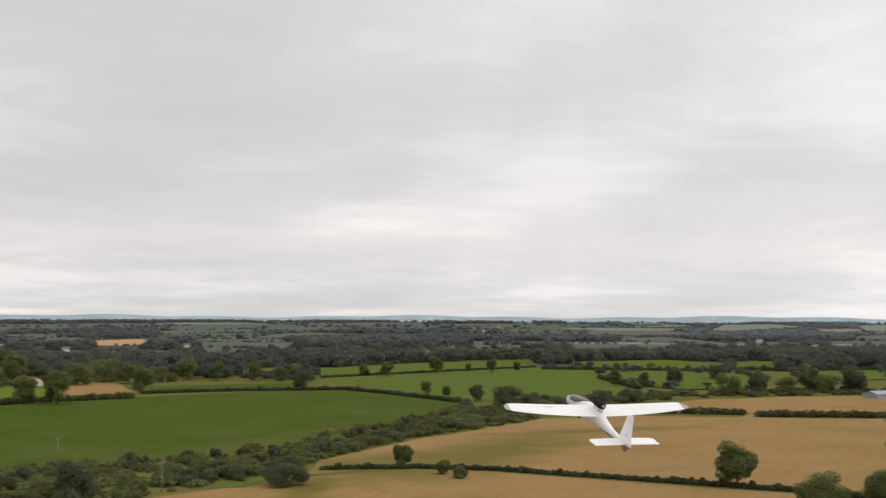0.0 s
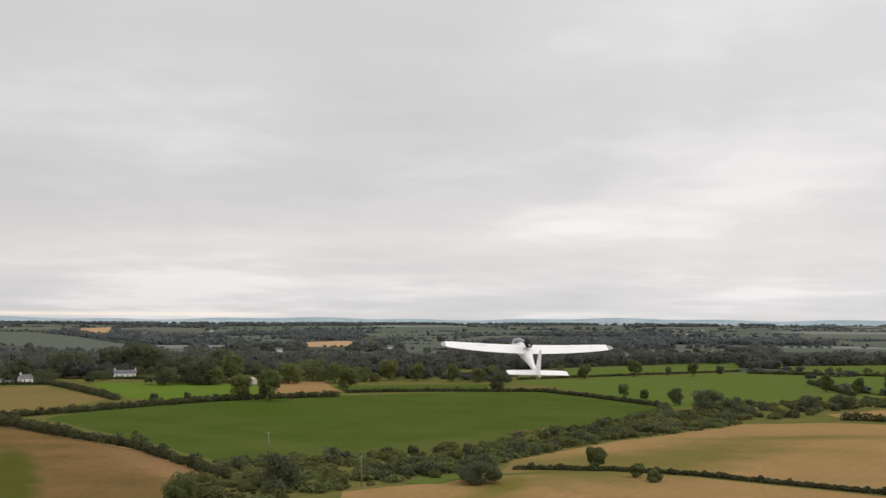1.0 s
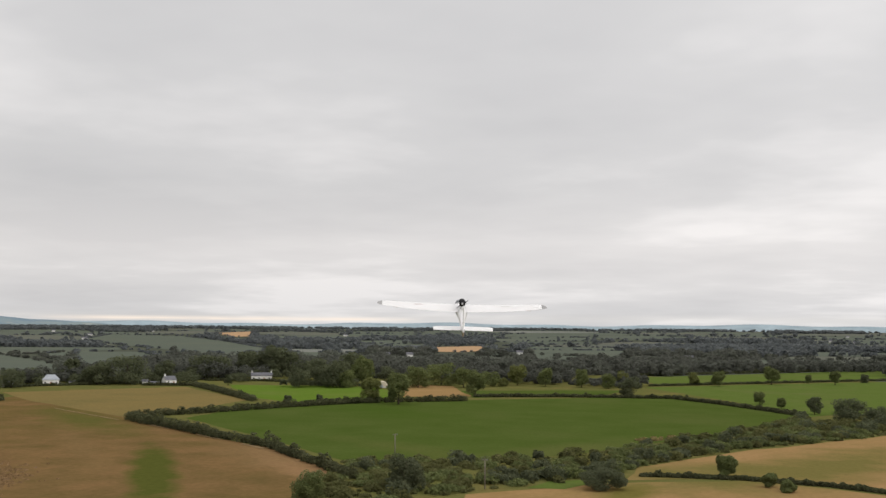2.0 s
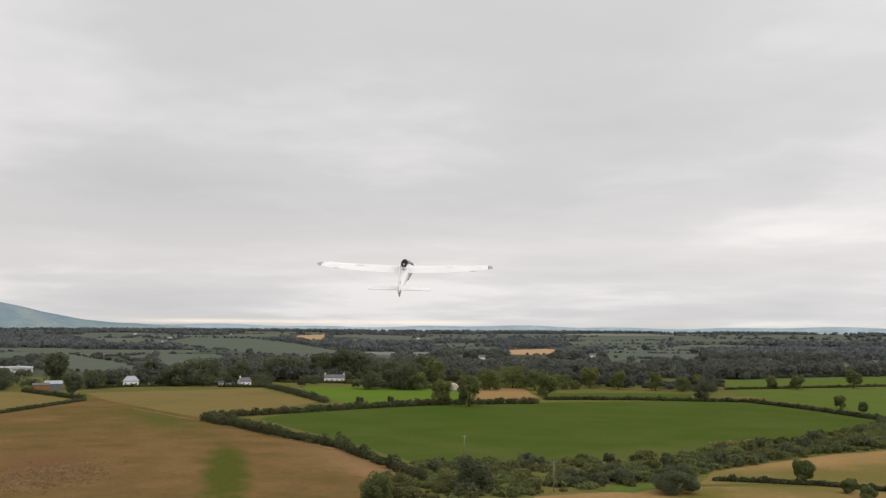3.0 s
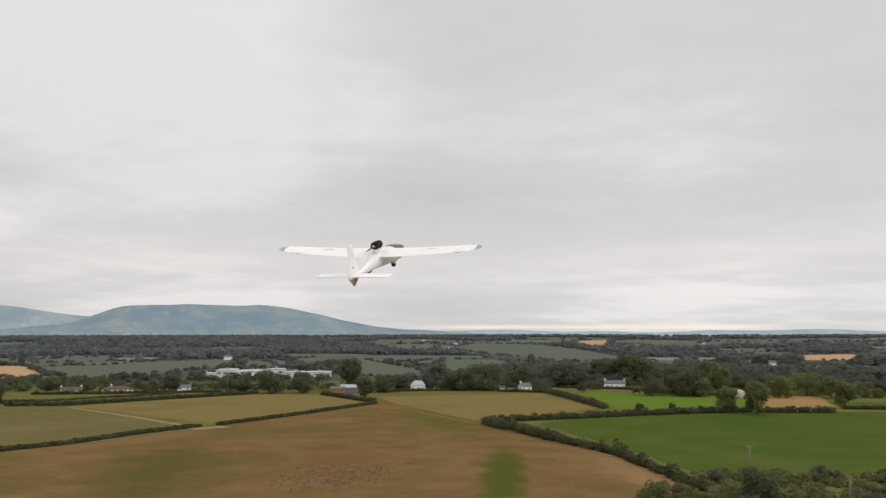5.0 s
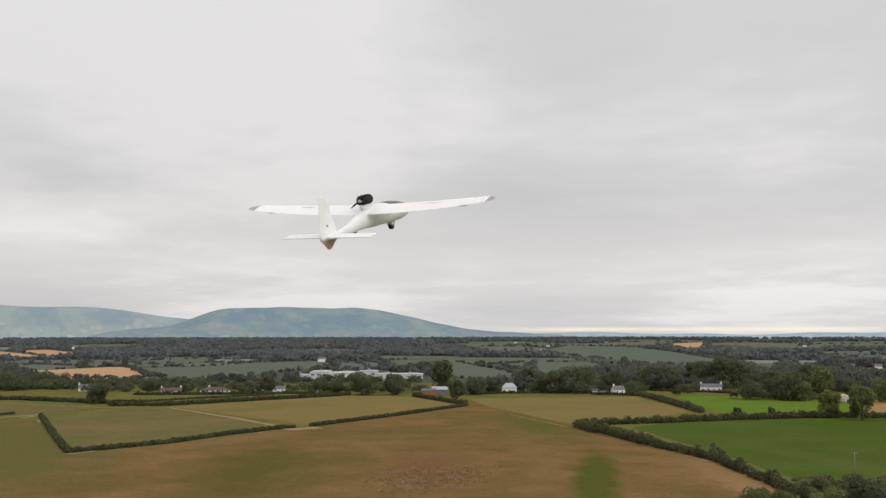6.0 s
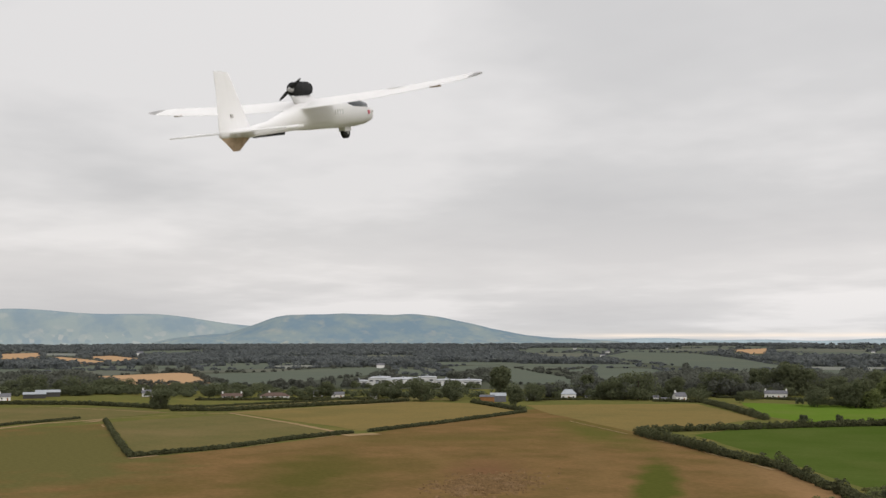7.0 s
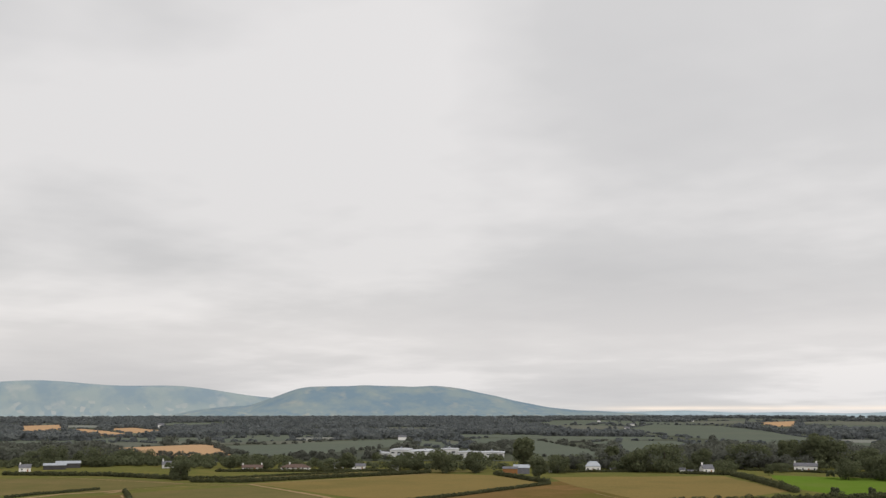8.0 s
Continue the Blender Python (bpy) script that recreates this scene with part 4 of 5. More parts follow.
def parcels(rng):
    """Uneven fields side by side, from the near woods to the skyline: a ring of corners for each."""
    seeds = []
    for k in range(9000):
        d, a = math.sqrt(rng.uniform(880**2, 4650**2)), radians(rng.uniform(-36, 85))
        x, y = -math.sin(a) * d, math.cos(a) * d
        gap = 105 + 0.045 * d
        if all((x - u) ** 2 + (y - v) ** 2 > gap * gap for u, v in seeds):
            seeds.append((x, y))
    rings = []
    for x, y in seeds:
        ring = [(x - 420, y - 420), (x + 420, y - 420), (x + 420, y + 420), (x - 420, y + 420)]
        for u, v in seeds:
            if 0 < (u - x) ** 2 + (v - y) ** 2 < 840**2:
                ring = clip(ring, (x + u) / 2, (y + v) / 2, u - x, v - y)
        rings.append((x, y, ring))
    return rings


def fill(rng, ring, gap):
    """Places strewn over a ring of corners."""
    xs, ys = np.array(ring).T
    n = int((xs.max() - xs.min()) * (ys.max() - ys.min()) / gap**2)
    x, y = rng.uniform(xs.min(), xs.max(), n), rng.uniform(ys.min(), ys.max(), n)
    hit = inside(x, y, ring)
    return list(zip(x[hit], y[hit]))


def far_country():
    """Hedged fields, copses and woods out to the skyline."""
    rng = np.random.default_rng(11)
    hedges, standards, woods, done = [], [], [], set()
    for x, y, ring in parcels(rng):
        d = math.hypot(x, y)
        wooded = 0.6 * noise.noise(Vector((x * 0.0013, y * 0.0013, 0.3))) + 0.6 * noise.noise(Vector((x * 0.006, y * 0.006, 2.3))) > rng.uniform(-0.04, 0.38) - (0.4 if x < -y and d > 1700 else 0.2 if x < -0.7 * y and d > 1700 else 0.0)
        taken = any(inside(np.array([x]), np.array([y]), r)[0] for r, front in FAR_FIELDS)
        if wooded:
            woods += fill(rng, ring, 15 if d < 2200 else 21)
        elif not taken and d < 4300 and min(math.hypot(p, q) for p, q in ring) > 980:
            inner = [(x + (p - x) * 0.96, y + (q - y) * 0.96) for p, q in ring]
            lot = rng.random()
            parcel(inner, FAR_PALE_HAZED if lot < 0.1 else FAR_DULL_HAZED if lot < 0.45 else FAR_GREEN_HAZED)
            if rng.random() < 0.35:
                CLEARINGS.append((inner, 0.35))
            elif rng.random() < 0.2:
                standards += [(x + rng.normal(0, 40), y + rng.normal(0, 40)) for k in range(rng.integers(1, 7))]
        for (x0, y0), (x1, y1) in zip(ring, ring[1:] + ring[:1]):
            key = (round((x0 + x1) / 6), round((y0 + y1) / 6))
            long = math.hypot(x1 - x0, y1 - y0)
            if key in done or long < 8 or math.hypot(x0, y0) > 4600:
                continue
            done.add(key)
            if rng.random() < 0.93:
                hedges += belt(rng, [(x0, y0), (x1, y1)], 5, 6.5 if d < 2200 else 9)
            if rng.random() < 0.75:
                standards += belt(rng, [(x0, y0), (x1, y1)], 10, rng.uniform(10, 30))
    tall = np.array(woods + standards)
    low = np.array(hedges)
    tall = tall[clear_of_fields(tall[:, 0], tall[:, 1], 10.0)]
    low = low[clear_of_fields(low[:, 0], low[:, 1], 4.0)]
    for xy, kinds in ((tall, "trees"), (low, "hedges")):
        x, y = xy.T
        d = np.hypot(x, y)
        keep = (d > 900) & (d < 4560) & (np.degrees(np.arctan2(-x, y)) > -34) & (np.degrees(np.arctan2(-x, y)) < 83)
        xy, x, y, d = xy[keep], x[keep], y[keep], d[keep]
        lot = rng.random(len(x))
        # far woods on the right take the palest haze-coloured leaves
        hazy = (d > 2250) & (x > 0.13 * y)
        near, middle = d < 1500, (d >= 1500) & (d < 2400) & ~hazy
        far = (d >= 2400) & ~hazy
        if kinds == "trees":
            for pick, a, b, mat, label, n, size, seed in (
                (near & (lot < 0.45), 6, 14, LEAF_MID_HAZED, "woods and hedgerow trees on the plain", 48, 2.2, 21),
                (near & (lot >= 0.45), 7, 16, LEAF_MID_DARK_HAZED, "dark copses on the plain", 48, 2.2, 22),
                (middle & (lot < 0.5), 6, 13, LEAF_FAR_HAZED, "far woods on the plain", 27, 3.2, 27),
                (middle & (lot >= 0.5), 6, 14, LEAF_FAR_DARK_HAZED, "far dark woods on the plain", 27, 3.2, 28),
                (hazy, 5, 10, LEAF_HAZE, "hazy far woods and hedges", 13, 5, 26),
                (far & (lot < 0.5), 5, 11, LEAF_FAR_HAZED, "far woods towards the skyline", 13, 5, 23),
                (far & (lot >= 0.5), 6, 13, LEAF_FAR_DARK_HAZED, "far dark woods towards the skyline", 13, 5, 24),
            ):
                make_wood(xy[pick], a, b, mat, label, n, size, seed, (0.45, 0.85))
        else:
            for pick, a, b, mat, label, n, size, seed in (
                (near, 1.5, 4, LEAF_MID_DARK_HAZED, "dark hedges between far fields", 20, 1.9, 41),
                (middle, 1.5, 4, LEAF_FAR_DARK_HAZED, "dark hedges between far fields", 18, 2.3, 42),
                (far, 1.5, 4, LEAF_FAR_DARK_HAZED, "dark hedges towards the skyline", 6, 4.2, 43),
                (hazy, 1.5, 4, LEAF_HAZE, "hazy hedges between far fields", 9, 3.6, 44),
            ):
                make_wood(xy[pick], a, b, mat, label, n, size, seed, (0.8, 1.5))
    edge_rng = np.random.default_rng(31)
    edge = np.radians(edge_rng.uniform(-7, 82, 2400))
    stand = np.array([noise.noise(Vector((q * 60, 0.5, 1.0))) + 0.6 * noise.noise(Vector((q * 230, 4.5, 1.0))) for q in edge])
    edge = edge[stand > -0.12]
    far = edge_rng.uniform(4250, 4560, len(edge))
    make_wood(np.stack([-np.sin(edge) * far, np.cos(edge) * far], -1), 3, 13, LEAF_FAR_DARK_HAZED, "line of trees on the skyline", 20, 3.2, 25, (0.6, 1.2))
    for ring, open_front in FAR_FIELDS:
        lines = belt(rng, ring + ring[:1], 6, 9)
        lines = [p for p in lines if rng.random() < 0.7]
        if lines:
            make_wood(lines, 2.5, 6, LEAF_FAR_DARK_HAZED if math.hypot(*ring[0]) > 1500 else LEAF_MID_DARK_HAZED, "dark hedge round a far field", 36, 1.4, len(ring) + int(abs(ring[0][0])), (0.5, 1.0))


far_country()
rng = np.random.default_rng(5)
make_wood(belt(rng, [(-722, 548), (-676, 592), (-632, 634)], 12, 7), 5, 10, LEAF_DARK, "row of dark trees before the factory", 110, 0.95, 89, (0.45, 0.8))
make_wood(belt(rng, [(-852, 250), (-805, 322), (-783, 371)], 14, 7.5), 4, 9, LEAF_DARK, "garden trees and bushes round the houses", 110, 0.95, 90, (0.45, 0.8))
make_wood(belt(rng, [(-715, 381), (-682, 438), (-632, 491)], 12, 7.5), 4, 8, LEAF_DARK, "garden trees and bushes round the houses", 110, 0.95, 91, (0.45, 0.8))
make_wood(belt(rng, [(-858, 333), (-789, 404), (-732, 464)], 16, 8), 5, 9, LEAF_DARK, "garden trees and bushes round the houses", 110, 0.95, 92, (0.45, 0.8))
make_wood(belt(rng, [(-606, 471), (-533, 527)], 10, 7.5), 4, 8, LEAF_DARK, "garden trees and bushes round the houses", 110, 0.95, 93, (0.45, 0.8))
make_wood(belt(rng, [(-509, 551), (-450, 624), (-428, 658)], 10, 7), 4, 9, LEAF_DARK, "garden trees and bushes round the houses", 110, 0.95, 94, (0.45, 0.8))
make_wood(belt(rng, [(-428, 690), (-380, 716), (-310, 718)], 12, 7.5), 4, 9, LEAF_DARK, "garden trees and bushes round the houses", 110, 0.95, 95, (0.45, 0.8))
make_wood(belt(rng, [(-331, 626), (-281, 650)], 10, 7.5), 3, 7, LEAF_DARK, "garden trees and bushes round the houses", 110, 0.95, 96, (0.45, 0.8))
make_wood(belt(rng, [(-557, 569), (-501, 627)], 16, 9), 7, 12, LEAF_DARK, "garden trees and bushes round the houses", 110, 0.95, 97, (0.45, 0.8))
make_wood(belt(rng, [(-590, 496), (-561, 539)], 12, 9), 6, 11, LEAF_DARK, "belt of broad-leaved trees behind the fields", 120, 1.2, 30)
make_wood(belt(rng, [(-529, 563), (-488, 616), (-453, 709)], 40, 13), 8, 14, LEAF_MID_DARK_HAZED, "belt of broad-leaved trees behind the fields", 120, 1.2, 31)
make_wood(belt(rng, [(-425, 666), (-429, 801), (-345, 793)], 60, 14), 9, 16, LEAF_MID_DARK_HAZED, "belt of broad-leaved trees behind the fields", 120, 1.2, 32)
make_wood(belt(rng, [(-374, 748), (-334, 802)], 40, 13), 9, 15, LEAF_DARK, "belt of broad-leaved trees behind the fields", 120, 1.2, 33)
make_wood(belt(rng, [(-284, 746), (-205, 767), (-104, 782)], 50, 16), 6, 12, LEAF_MID_DARK_HAZED, "belt of broad-leaved trees behind the fields", 120, 1.2, 34)
make_wood(belt(rng, [(-330, 761), (-229, 854), (-125, 931)], 70, 15), 7, 13, LEAF_MID_DARK_HAZED, "belt of broad-leaved trees behind the fields", 120, 1.2, 35)
make_wood(belt(rng, [(-92, 722), (-208, 757), (-349, 764)], 50, 16), 7, 13, LEAF_MID_DARK_HAZED, "belt of broad-leaved trees behind the fields", 120, 1.2, 36)
make_wood(belt(rng, [(-105, 1005), (73, 1101), (338, 1153), (492, 1060)], 110, 17), 7, 13, LEAF_MID_DARK_HAZED, "belt of broad-leaved trees behind the fields", 120, 1.2, 37)
make_wood(belt(rng, [(144, 900), (248, 847), (246, 775)], 6, 8), 3, 7, LEAF_OAK, "ragged hedge of small trees between green fields", 130, 0.9, 38)
make_wood(belt(rng, [(-826, 242), (-794, 346), (-709, 423), (-651, 483)], 30, 14), 4, 9, LEAF_DARK, "belt of broad-leaved trees behind the fields", 120, 1.2, 39)
make_wood(belt(rng, [(-964, 281), (-898, 348), (-784, 467), (-741, 574)], 50, 17), 6, 12, LEAF_MID_DARK_HAZED, "belt of broad-leaved trees behind the fields", 120, 1.2, 40)
make_wood(belt(rng, [(336, 929), (426, 957)], 60, 12), 14, 20, LEAF_MID_DARK_HAZED, "belt of broad-leaved trees behind the fields", 120, 1.2, 41)

make_wood(belt(rng, [(-590, 496), (-561, 539)], 14, 9), 2, 5, LEAF_DARK, "low bushes under the belt of trees", 60, 1.0, 60, (0.6, 1.0))
make_wood(belt(rng, [(-529, 563), (-488, 616), (-453, 709)], 20, 9), 2, 5, LEAF_MID_DARK_HAZED, "low bushes under the belt of trees", 60, 1.0, 61, (0.6, 1.0))
make_wood(belt(rng, [(-425, 666), (-429, 801), (-345, 793)], 30, 9), 2, 5, LEAF_MID_DARK_HAZED, "low bushes under the belt of trees", 60, 1.0, 62, (0.6, 1.0))
make_wood(belt(rng, [(-374, 748), (-334, 802)], 20, 9), 2, 5, LEAF_DARK, "low bushes under the belt of trees", 60, 1.0, 63, (0.6, 1.0))
make_wood(belt(rng, [(-284, 746), (-205, 767), (-104, 782)], 25, 9), 2, 5, LEAF_MID_DARK_HAZED, "low bushes under the belt of trees", 60, 1.0, 64, (0.6, 1.0))
make_wood(belt(rng, [(-330, 761), (-229, 854), (-125, 931)], 35, 9), 2, 5, LEAF_MID_DARK_HAZED, "low bushes under the belt of trees", 60, 1.0, 65, (0.6, 1.0))
make_wood(belt(rng, [(-92, 722), (-208, 757), (-349, 764)], 25, 9), 2, 5, LEAF_MID_DARK_HAZED, "low bushes under the belt of trees", 60, 1.0, 66, (0.6, 1.0))
make_wood(belt(rng, [(-105, 1005), (73, 1101), (338, 1153), (492, 1060)], 55, 9), 2, 5, LEAF_MID_DARK_HAZED, "low bushes under the belt of trees", 60, 1.0, 67, (0.6, 1.0))
make_wood(belt(rng, [(-826, 242), (-794, 346), (-709, 423), (-651, 483)], 15, 9), 2, 5, LEAF_DARK, "low bushes under the belt of trees", 60, 1.0, 69, (0.6, 1.0))
make_wood(belt(rng, [(-964, 281), (-898, 348), (-784, 467), (-741, 574)], 25, 9), 2, 5, LEAF_MID_DARK_HAZED, "low bushes under the belt of trees", 60, 1.0, 70, (0.6, 1.0))
make_wood(belt(rng, [(336, 929), (426, 957)], 30, 9), 2, 5, LEAF_MID_DARK_HAZED, "low bushes under the belt of trees", 60, 1.0, 71, (0.6, 1.0))


# ---------------------------------------------------------------- hills on the skyline
def make_hills(name, mat, label, distance, deep, profile, az0, az1):
    """A ridge: profile(azimuth in degrees) gives its height; it slopes down towards the plain."""
    az = np.linspace(az0, az1, 260)
    rows = []
    for k, s in enumerate(np.linspace(0, 1, 14)):
        d = distance + deep * s
        a = np.radians(az)
        top = np.array([profile(q) for q in az]) * (s * s * (3 - 2 * s))
        rough = np.array([noise.noise(Vector((q * 0.7, s * 3, 1.7))) for q in az]) * 5 * s * (1 - s) * 2
        rows.append(np.stack([-np.sin(a) * d, np.cos(a) * d, 20 + top + rough], -1))
    pts = np.array(rows).reshape(-1, 3)
    n = len(az)
    faces = [(r * n + i + 1, r * n + i, (r + 1) * n + i, (r + 1) * n + i + 1) for r in range(13) for i in range(n - 1)]
    return tagged(new(name, mesh_of(name, pts, faces, mat, True)), label, "hills", kind="structure")


def rise(q, a, b):
    s = min(1.0, max(0.0, (q - a) / (b - a)))
    return s * s * (3 - 2 * s)


def mountain(q):
    top = 42 * rise(q, 32.5, 43.5) + 110 * rise(q, 41.6, 50.2) - 90 * rise(q, 56.4, 60.8) - 60 * rise(q, 60.5, 67)
    return max(0.0, top + 2.5 * math.sin(q * 1.3 + 1) * rise(q, 47, 50) + 0.8 * math.sin(q * 3.3))


def moor(q):
    return 172 * rise(q, 44, 69.5) * (0.95 + 0.05 * math.sin(q * 0.8 + 1)) * (1 - 0.4 * rise(q, 78, 95))


def skyline(q):
    return 30 + 5 * math.sin(q * 0.35 + 1) + 3 * math.sin(q * 1.1)


make_hills("backdrop", HAZE_RIDGE, "ridge along the skyline coloured with faint blue haze", 4720, 200, skyline, -45, 100)
make_hills("backdrop", HAZED_HILL_FAR, "long hazy moor behind the mountain", 4560, 250, moor, 46, 100)
make_hills("backdrop", HAZED_HILL, "flat-topped mountain on the skyline coloured with blue-green haze", 4300, 420, mountain, 36, 66)


# ---------------------------------------------------------------- tracks and bare edges
def make_track(line, wide, label, mat=None):
    """A bare strip along a line, a little uneven at its edges."""
    rng = np.random.default_rng(int(abs(line[0][0])) + 3)
    pts = []
    for (x0, y0), (x1, y1) in zip(line, line[1:]):
        far = math.hypot(x1 - x0, y1 - y0)
        for k in range(max(2, int(far / 6))):
            s = k / max(2, int(far / 6))
            pts.append((x0 + (x1 - x0) * s, y0 + (y1 - y0) * s, (x1 - x0) / far, (y1 - y0) / far))
    (x0, y0), (x1, y1) = line[-2], line[-1]
    far = math.hypot(x1 - x0, y1 - y0)
    pts.append((x1, y1, (x1 - x0) / far, (y1 - y0) / far))
    points = []
    for x, y, ux, uy in pts:
        a, b = wide * rng.uniform(0.35, 0.6), wide * rng.uniform(0.35, 0.6)
        points += [(x - uy * a, y + ux * a, 0.13), (x + uy * b, y - ux * b, 0.13)]
    faces = [(2 * i, 2 * i + 1, 2 * i + 3, 2 * i + 2) for i in range(len(pts) - 1)]
    return tagged(new("track", mesh_of("track", points, faces, mat or EARTH)), label, "track", kind="structure")


make_track([(-532, 314), (-438, 299), (-373, 285)], 3.6, "bare pale track along a hedge")
make_track([(-366, 279), (-363, 296)], 10, "trampled bare earth at a gateway")
make_track([(-350, 417), (-282, 379)], 0.8, "faint worn path across the pasture")
make_track([(-505, 160), (-513, 175), (-530, 202), (-531, 218), (-534, 238)], 5, "bare pale track beside a hedge")
make_track([(-521, 222), (-526, 233)], 5, "bare earth at a field corner")
make_track([(-681, 248), (-556, 288), (-529, 311), (-539, 460)], 1.6, "pale strip at the foot of a hedge")
make_track([(-538, 238), (-539, 279), (-529, 311)], 1.2, "pale strip between two pastures")
make_track([(137, 451), (146, 469)], 5, "bare gap in the hedge")


make_hedge([(-662, 361), (-634, 391), (-589, 450), (-580, 462)], 2.0, 2.6, label="low dark garden hedge before the bungalows", tall=0.5)
make_hedge([(-612, 310), (-590, 330), (-590, 420), (-600, 462)], 1.2, 2.0, label="low dark field hedge", tall=0.3)
make_hedge([(-424, 592), (-405, 600), (-388, 606)], 2.0, 2.6, label="dark garden hedge before a gabled house", tall=0.6)
rng = np.random.default_rng(15)
make_wood(belt(rng, [(-690, 392), (-668, 418), (-640, 452), (-618, 476)], 9, 7), 3, 7, LEAF_DARK, "garden trees close round the bungalows", 130, 0.8, 98, (0.4, 0.7))
make_wood(belt(rng, [(-726, 352), (-700, 380)], 10, 6), 3, 8, LEAF_DARK, "garden trees close round the bungalows", 130, 0.8, 99, (0.4, 0.7))


for x0, y0, x1, y1, wide in ((-500, 222, -486, 217, 1.2), (-353, 222, -358, 238, 0.9), (-364, 262, -368, 276, 1.2), (-386, 348, -390, 366, 0.9), (-256, 366, -238, 355, 1.5), (-216, 341, -198, 330, 1.2), (-184, 321, -170, 312, 1.6)):
    make_track([(x0, y0), (x1, y1)], wide, "patch of bare earth at the foot of a hedge")
make_track([(-348, 168), (-349, 180)], 3.0, "trampled bare earth at a hedge corner")

# ---------------------------------------------------------------- buildings
def make_house(x, y, long, deep, eaves, ridge, label, turn=None, wall=None, roof=None, chimneys=0, hipped=False, windows=True, category="house", name="house"):
    """A building with walls, a pitched roof, windows and chimneys. Its long front looks towards the fields."""
    wall, roof = wall or RENDER_WHITE, roof or SLATE
    turn = math.degrees(math.atan2(-x, y)) if turn is None else turn
    home = thing(name, pose(x, y, float(ground_height(x, y)), 0, 0, turn), label, category)
    a, b = long / 2, deep / 2
    bm = bmesh.new()
    box(bm, -a, a, -b, b, -0.3, eaves)
    if not hipped:
        for side in (-1, 1):
            v = [bm.verts.new(p) for p in ((side * a, -b, eaves), (side * a, b, eaves), (side * a, 0, ridge), (side * (a - 0.3), -b, eaves), (side * (a - 0.3), b, eaves), (side * (a - 0.3), 0, ridge))]
            bm.faces.new(v[:3])
            bm.faces.new(v[3:])
            bm.faces.new((v[0], v[2], v[5], v[3]))
            bm.faces.new((v[1], v[2], v[5], v[4]))
    part("wall", bm, wall, home)
    inset = a * 0.55 if hipped else 0.0
    for side in (-1, 1):
        slope = bmesh.new()
        o = 0.35
        low = [(-a - o, side * (b + o), eaves - 0.1), (a + o, side * (b + o), eaves - 0.1), (a + o - inset, 0, ridge + 0.12), (-a - o + inset, 0, ridge + 0.12)]
        lower = [slope.verts.new(p) for p in low]
        upper = [slope.verts.new((p[0], p[1], p[2] + 0.18)) for p in low]
        slope.faces.new(lower[::-1])
        slope.faces.new(upper)
        for i in range(4):
            slope.faces.new((lower[i], lower[(i + 1) % 4], upper[(i + 1) % 4], upper[i]))
        bmesh.ops.recalc_face_normals(slope, faces=slope.faces)
        part("roof_slope", slope, roof, home)
    if hipped:
        for side in (-1, 1):
            slope = bmesh.new()
            low = [(side * (a + 0.35), -b - 0.35, eaves - 0.1), (side * (a + 0.35), b + 0.35, eaves - 0.1), (side * (a + 0.35 - inset), 0, ridge + 0.12)]
            lower = [slope.verts.new(p) for p in low]
            upper = [slope.verts.new((p[0], p[1], p[2] + 0.17)) for p in low]
            slope.faces.new(lower)
            slope.faces.new(upper)
            for i in range(3):
                slope.faces.new((lower[i], lower[(i + 1) % 3], upper[(i + 1) % 3], upper[i]))
            bmesh.ops.recalc_face_normals(slope, faces=slope.faces)
            part("roof_slope", slope, roof, home)
    for k in range(chimneys):
        cx = (-a + 0.6) if k == 0 else (a - 0.6) if k == 1 else 0.0
        cx *= 0.4 if hipped else 1.0
        part("chimney", blocks((cx - 0.5, cx + 0.5, -0.4, 0.4, eaves, ridge + 1.3), (cx - 0.6, cx + 0.6, -0.5, 0.5, ridge + 1.3, ridge + 1.45), (cx - 0.2, cx + 0.2, -0.2, 0.2, ridge + 1.45, ridge + 1.8)), wall, home)
    if windows:
        floors = 2 if eaves > 4 else 1
        count = max(2, int(long / 3.4))
        for f in range(floors):
            for k in range(count):
                wx = -a + long * (k + 0.5) / count
                wz = 1.0 + f * 2.6
                door = f == 0 and k == count // 2
                if door:
                    part("door", blocks((wx - 0.5, wx + 0.5, -b - 0.05, -b + 0.02, 0, 2.1)), TIMBER, home)
                    continue
                frame_part = part("window", blocks((wx - 0.65, wx + 0.65, -b - 0.06, -b + 0.02, wz - 0.08, wz)), RENDER_WHITE, home)
                part("pane", blocks((wx - 0.55, wx + 0.55, -b - 0.03, -b + 0.02, wz, wz + 1.2)), PANE, frame_part)
    return home


make_house(-384, 690, 16, 7, 3.6, 5.6, "long white two-storey house among tall trees", chimneys=2)
make_house(-487, 574, 11, 9, 3.6, 6.8, "white house with a grey hipped roof", hipped=True, roof=SHEET)
make_house(-418, 616, 8, 7, 3.0, 5.6, "white gabled house behind a garden hedge", chimneys=1, turn=60)
make_house(-430, 604, 4, 4, 2.2, 3.4, "small white cabin beside the house", windows=False)
make_house(-421, 603, 6, 2.2, 1.8, 2.3, "low white caravan beside a hedge", windows=True)
make_house(-640, 415, 22, 8, 2.2, 4.4, "long white bungalow with a brown roof", roof=TILE, chimneys=1, hipped=True)
make_house(-660, 390, 15, 8, 2.2, 4.0, "white bungalow with a dark brown roof", chimneys=2, roof=TILE)
make_house(-643, 456, 8, 7, 2.6, 4.4, "white bungalow with a chimney", chimneys=1)
make_house(-619, 458, 10, 6, 2.6, 4.2, "low white farm outbuilding by a hedge", chimneys=1)
make_house(-736, 359, 9, 7, 2.8, 5.0, "small house behind a round tree", chimneys=1)
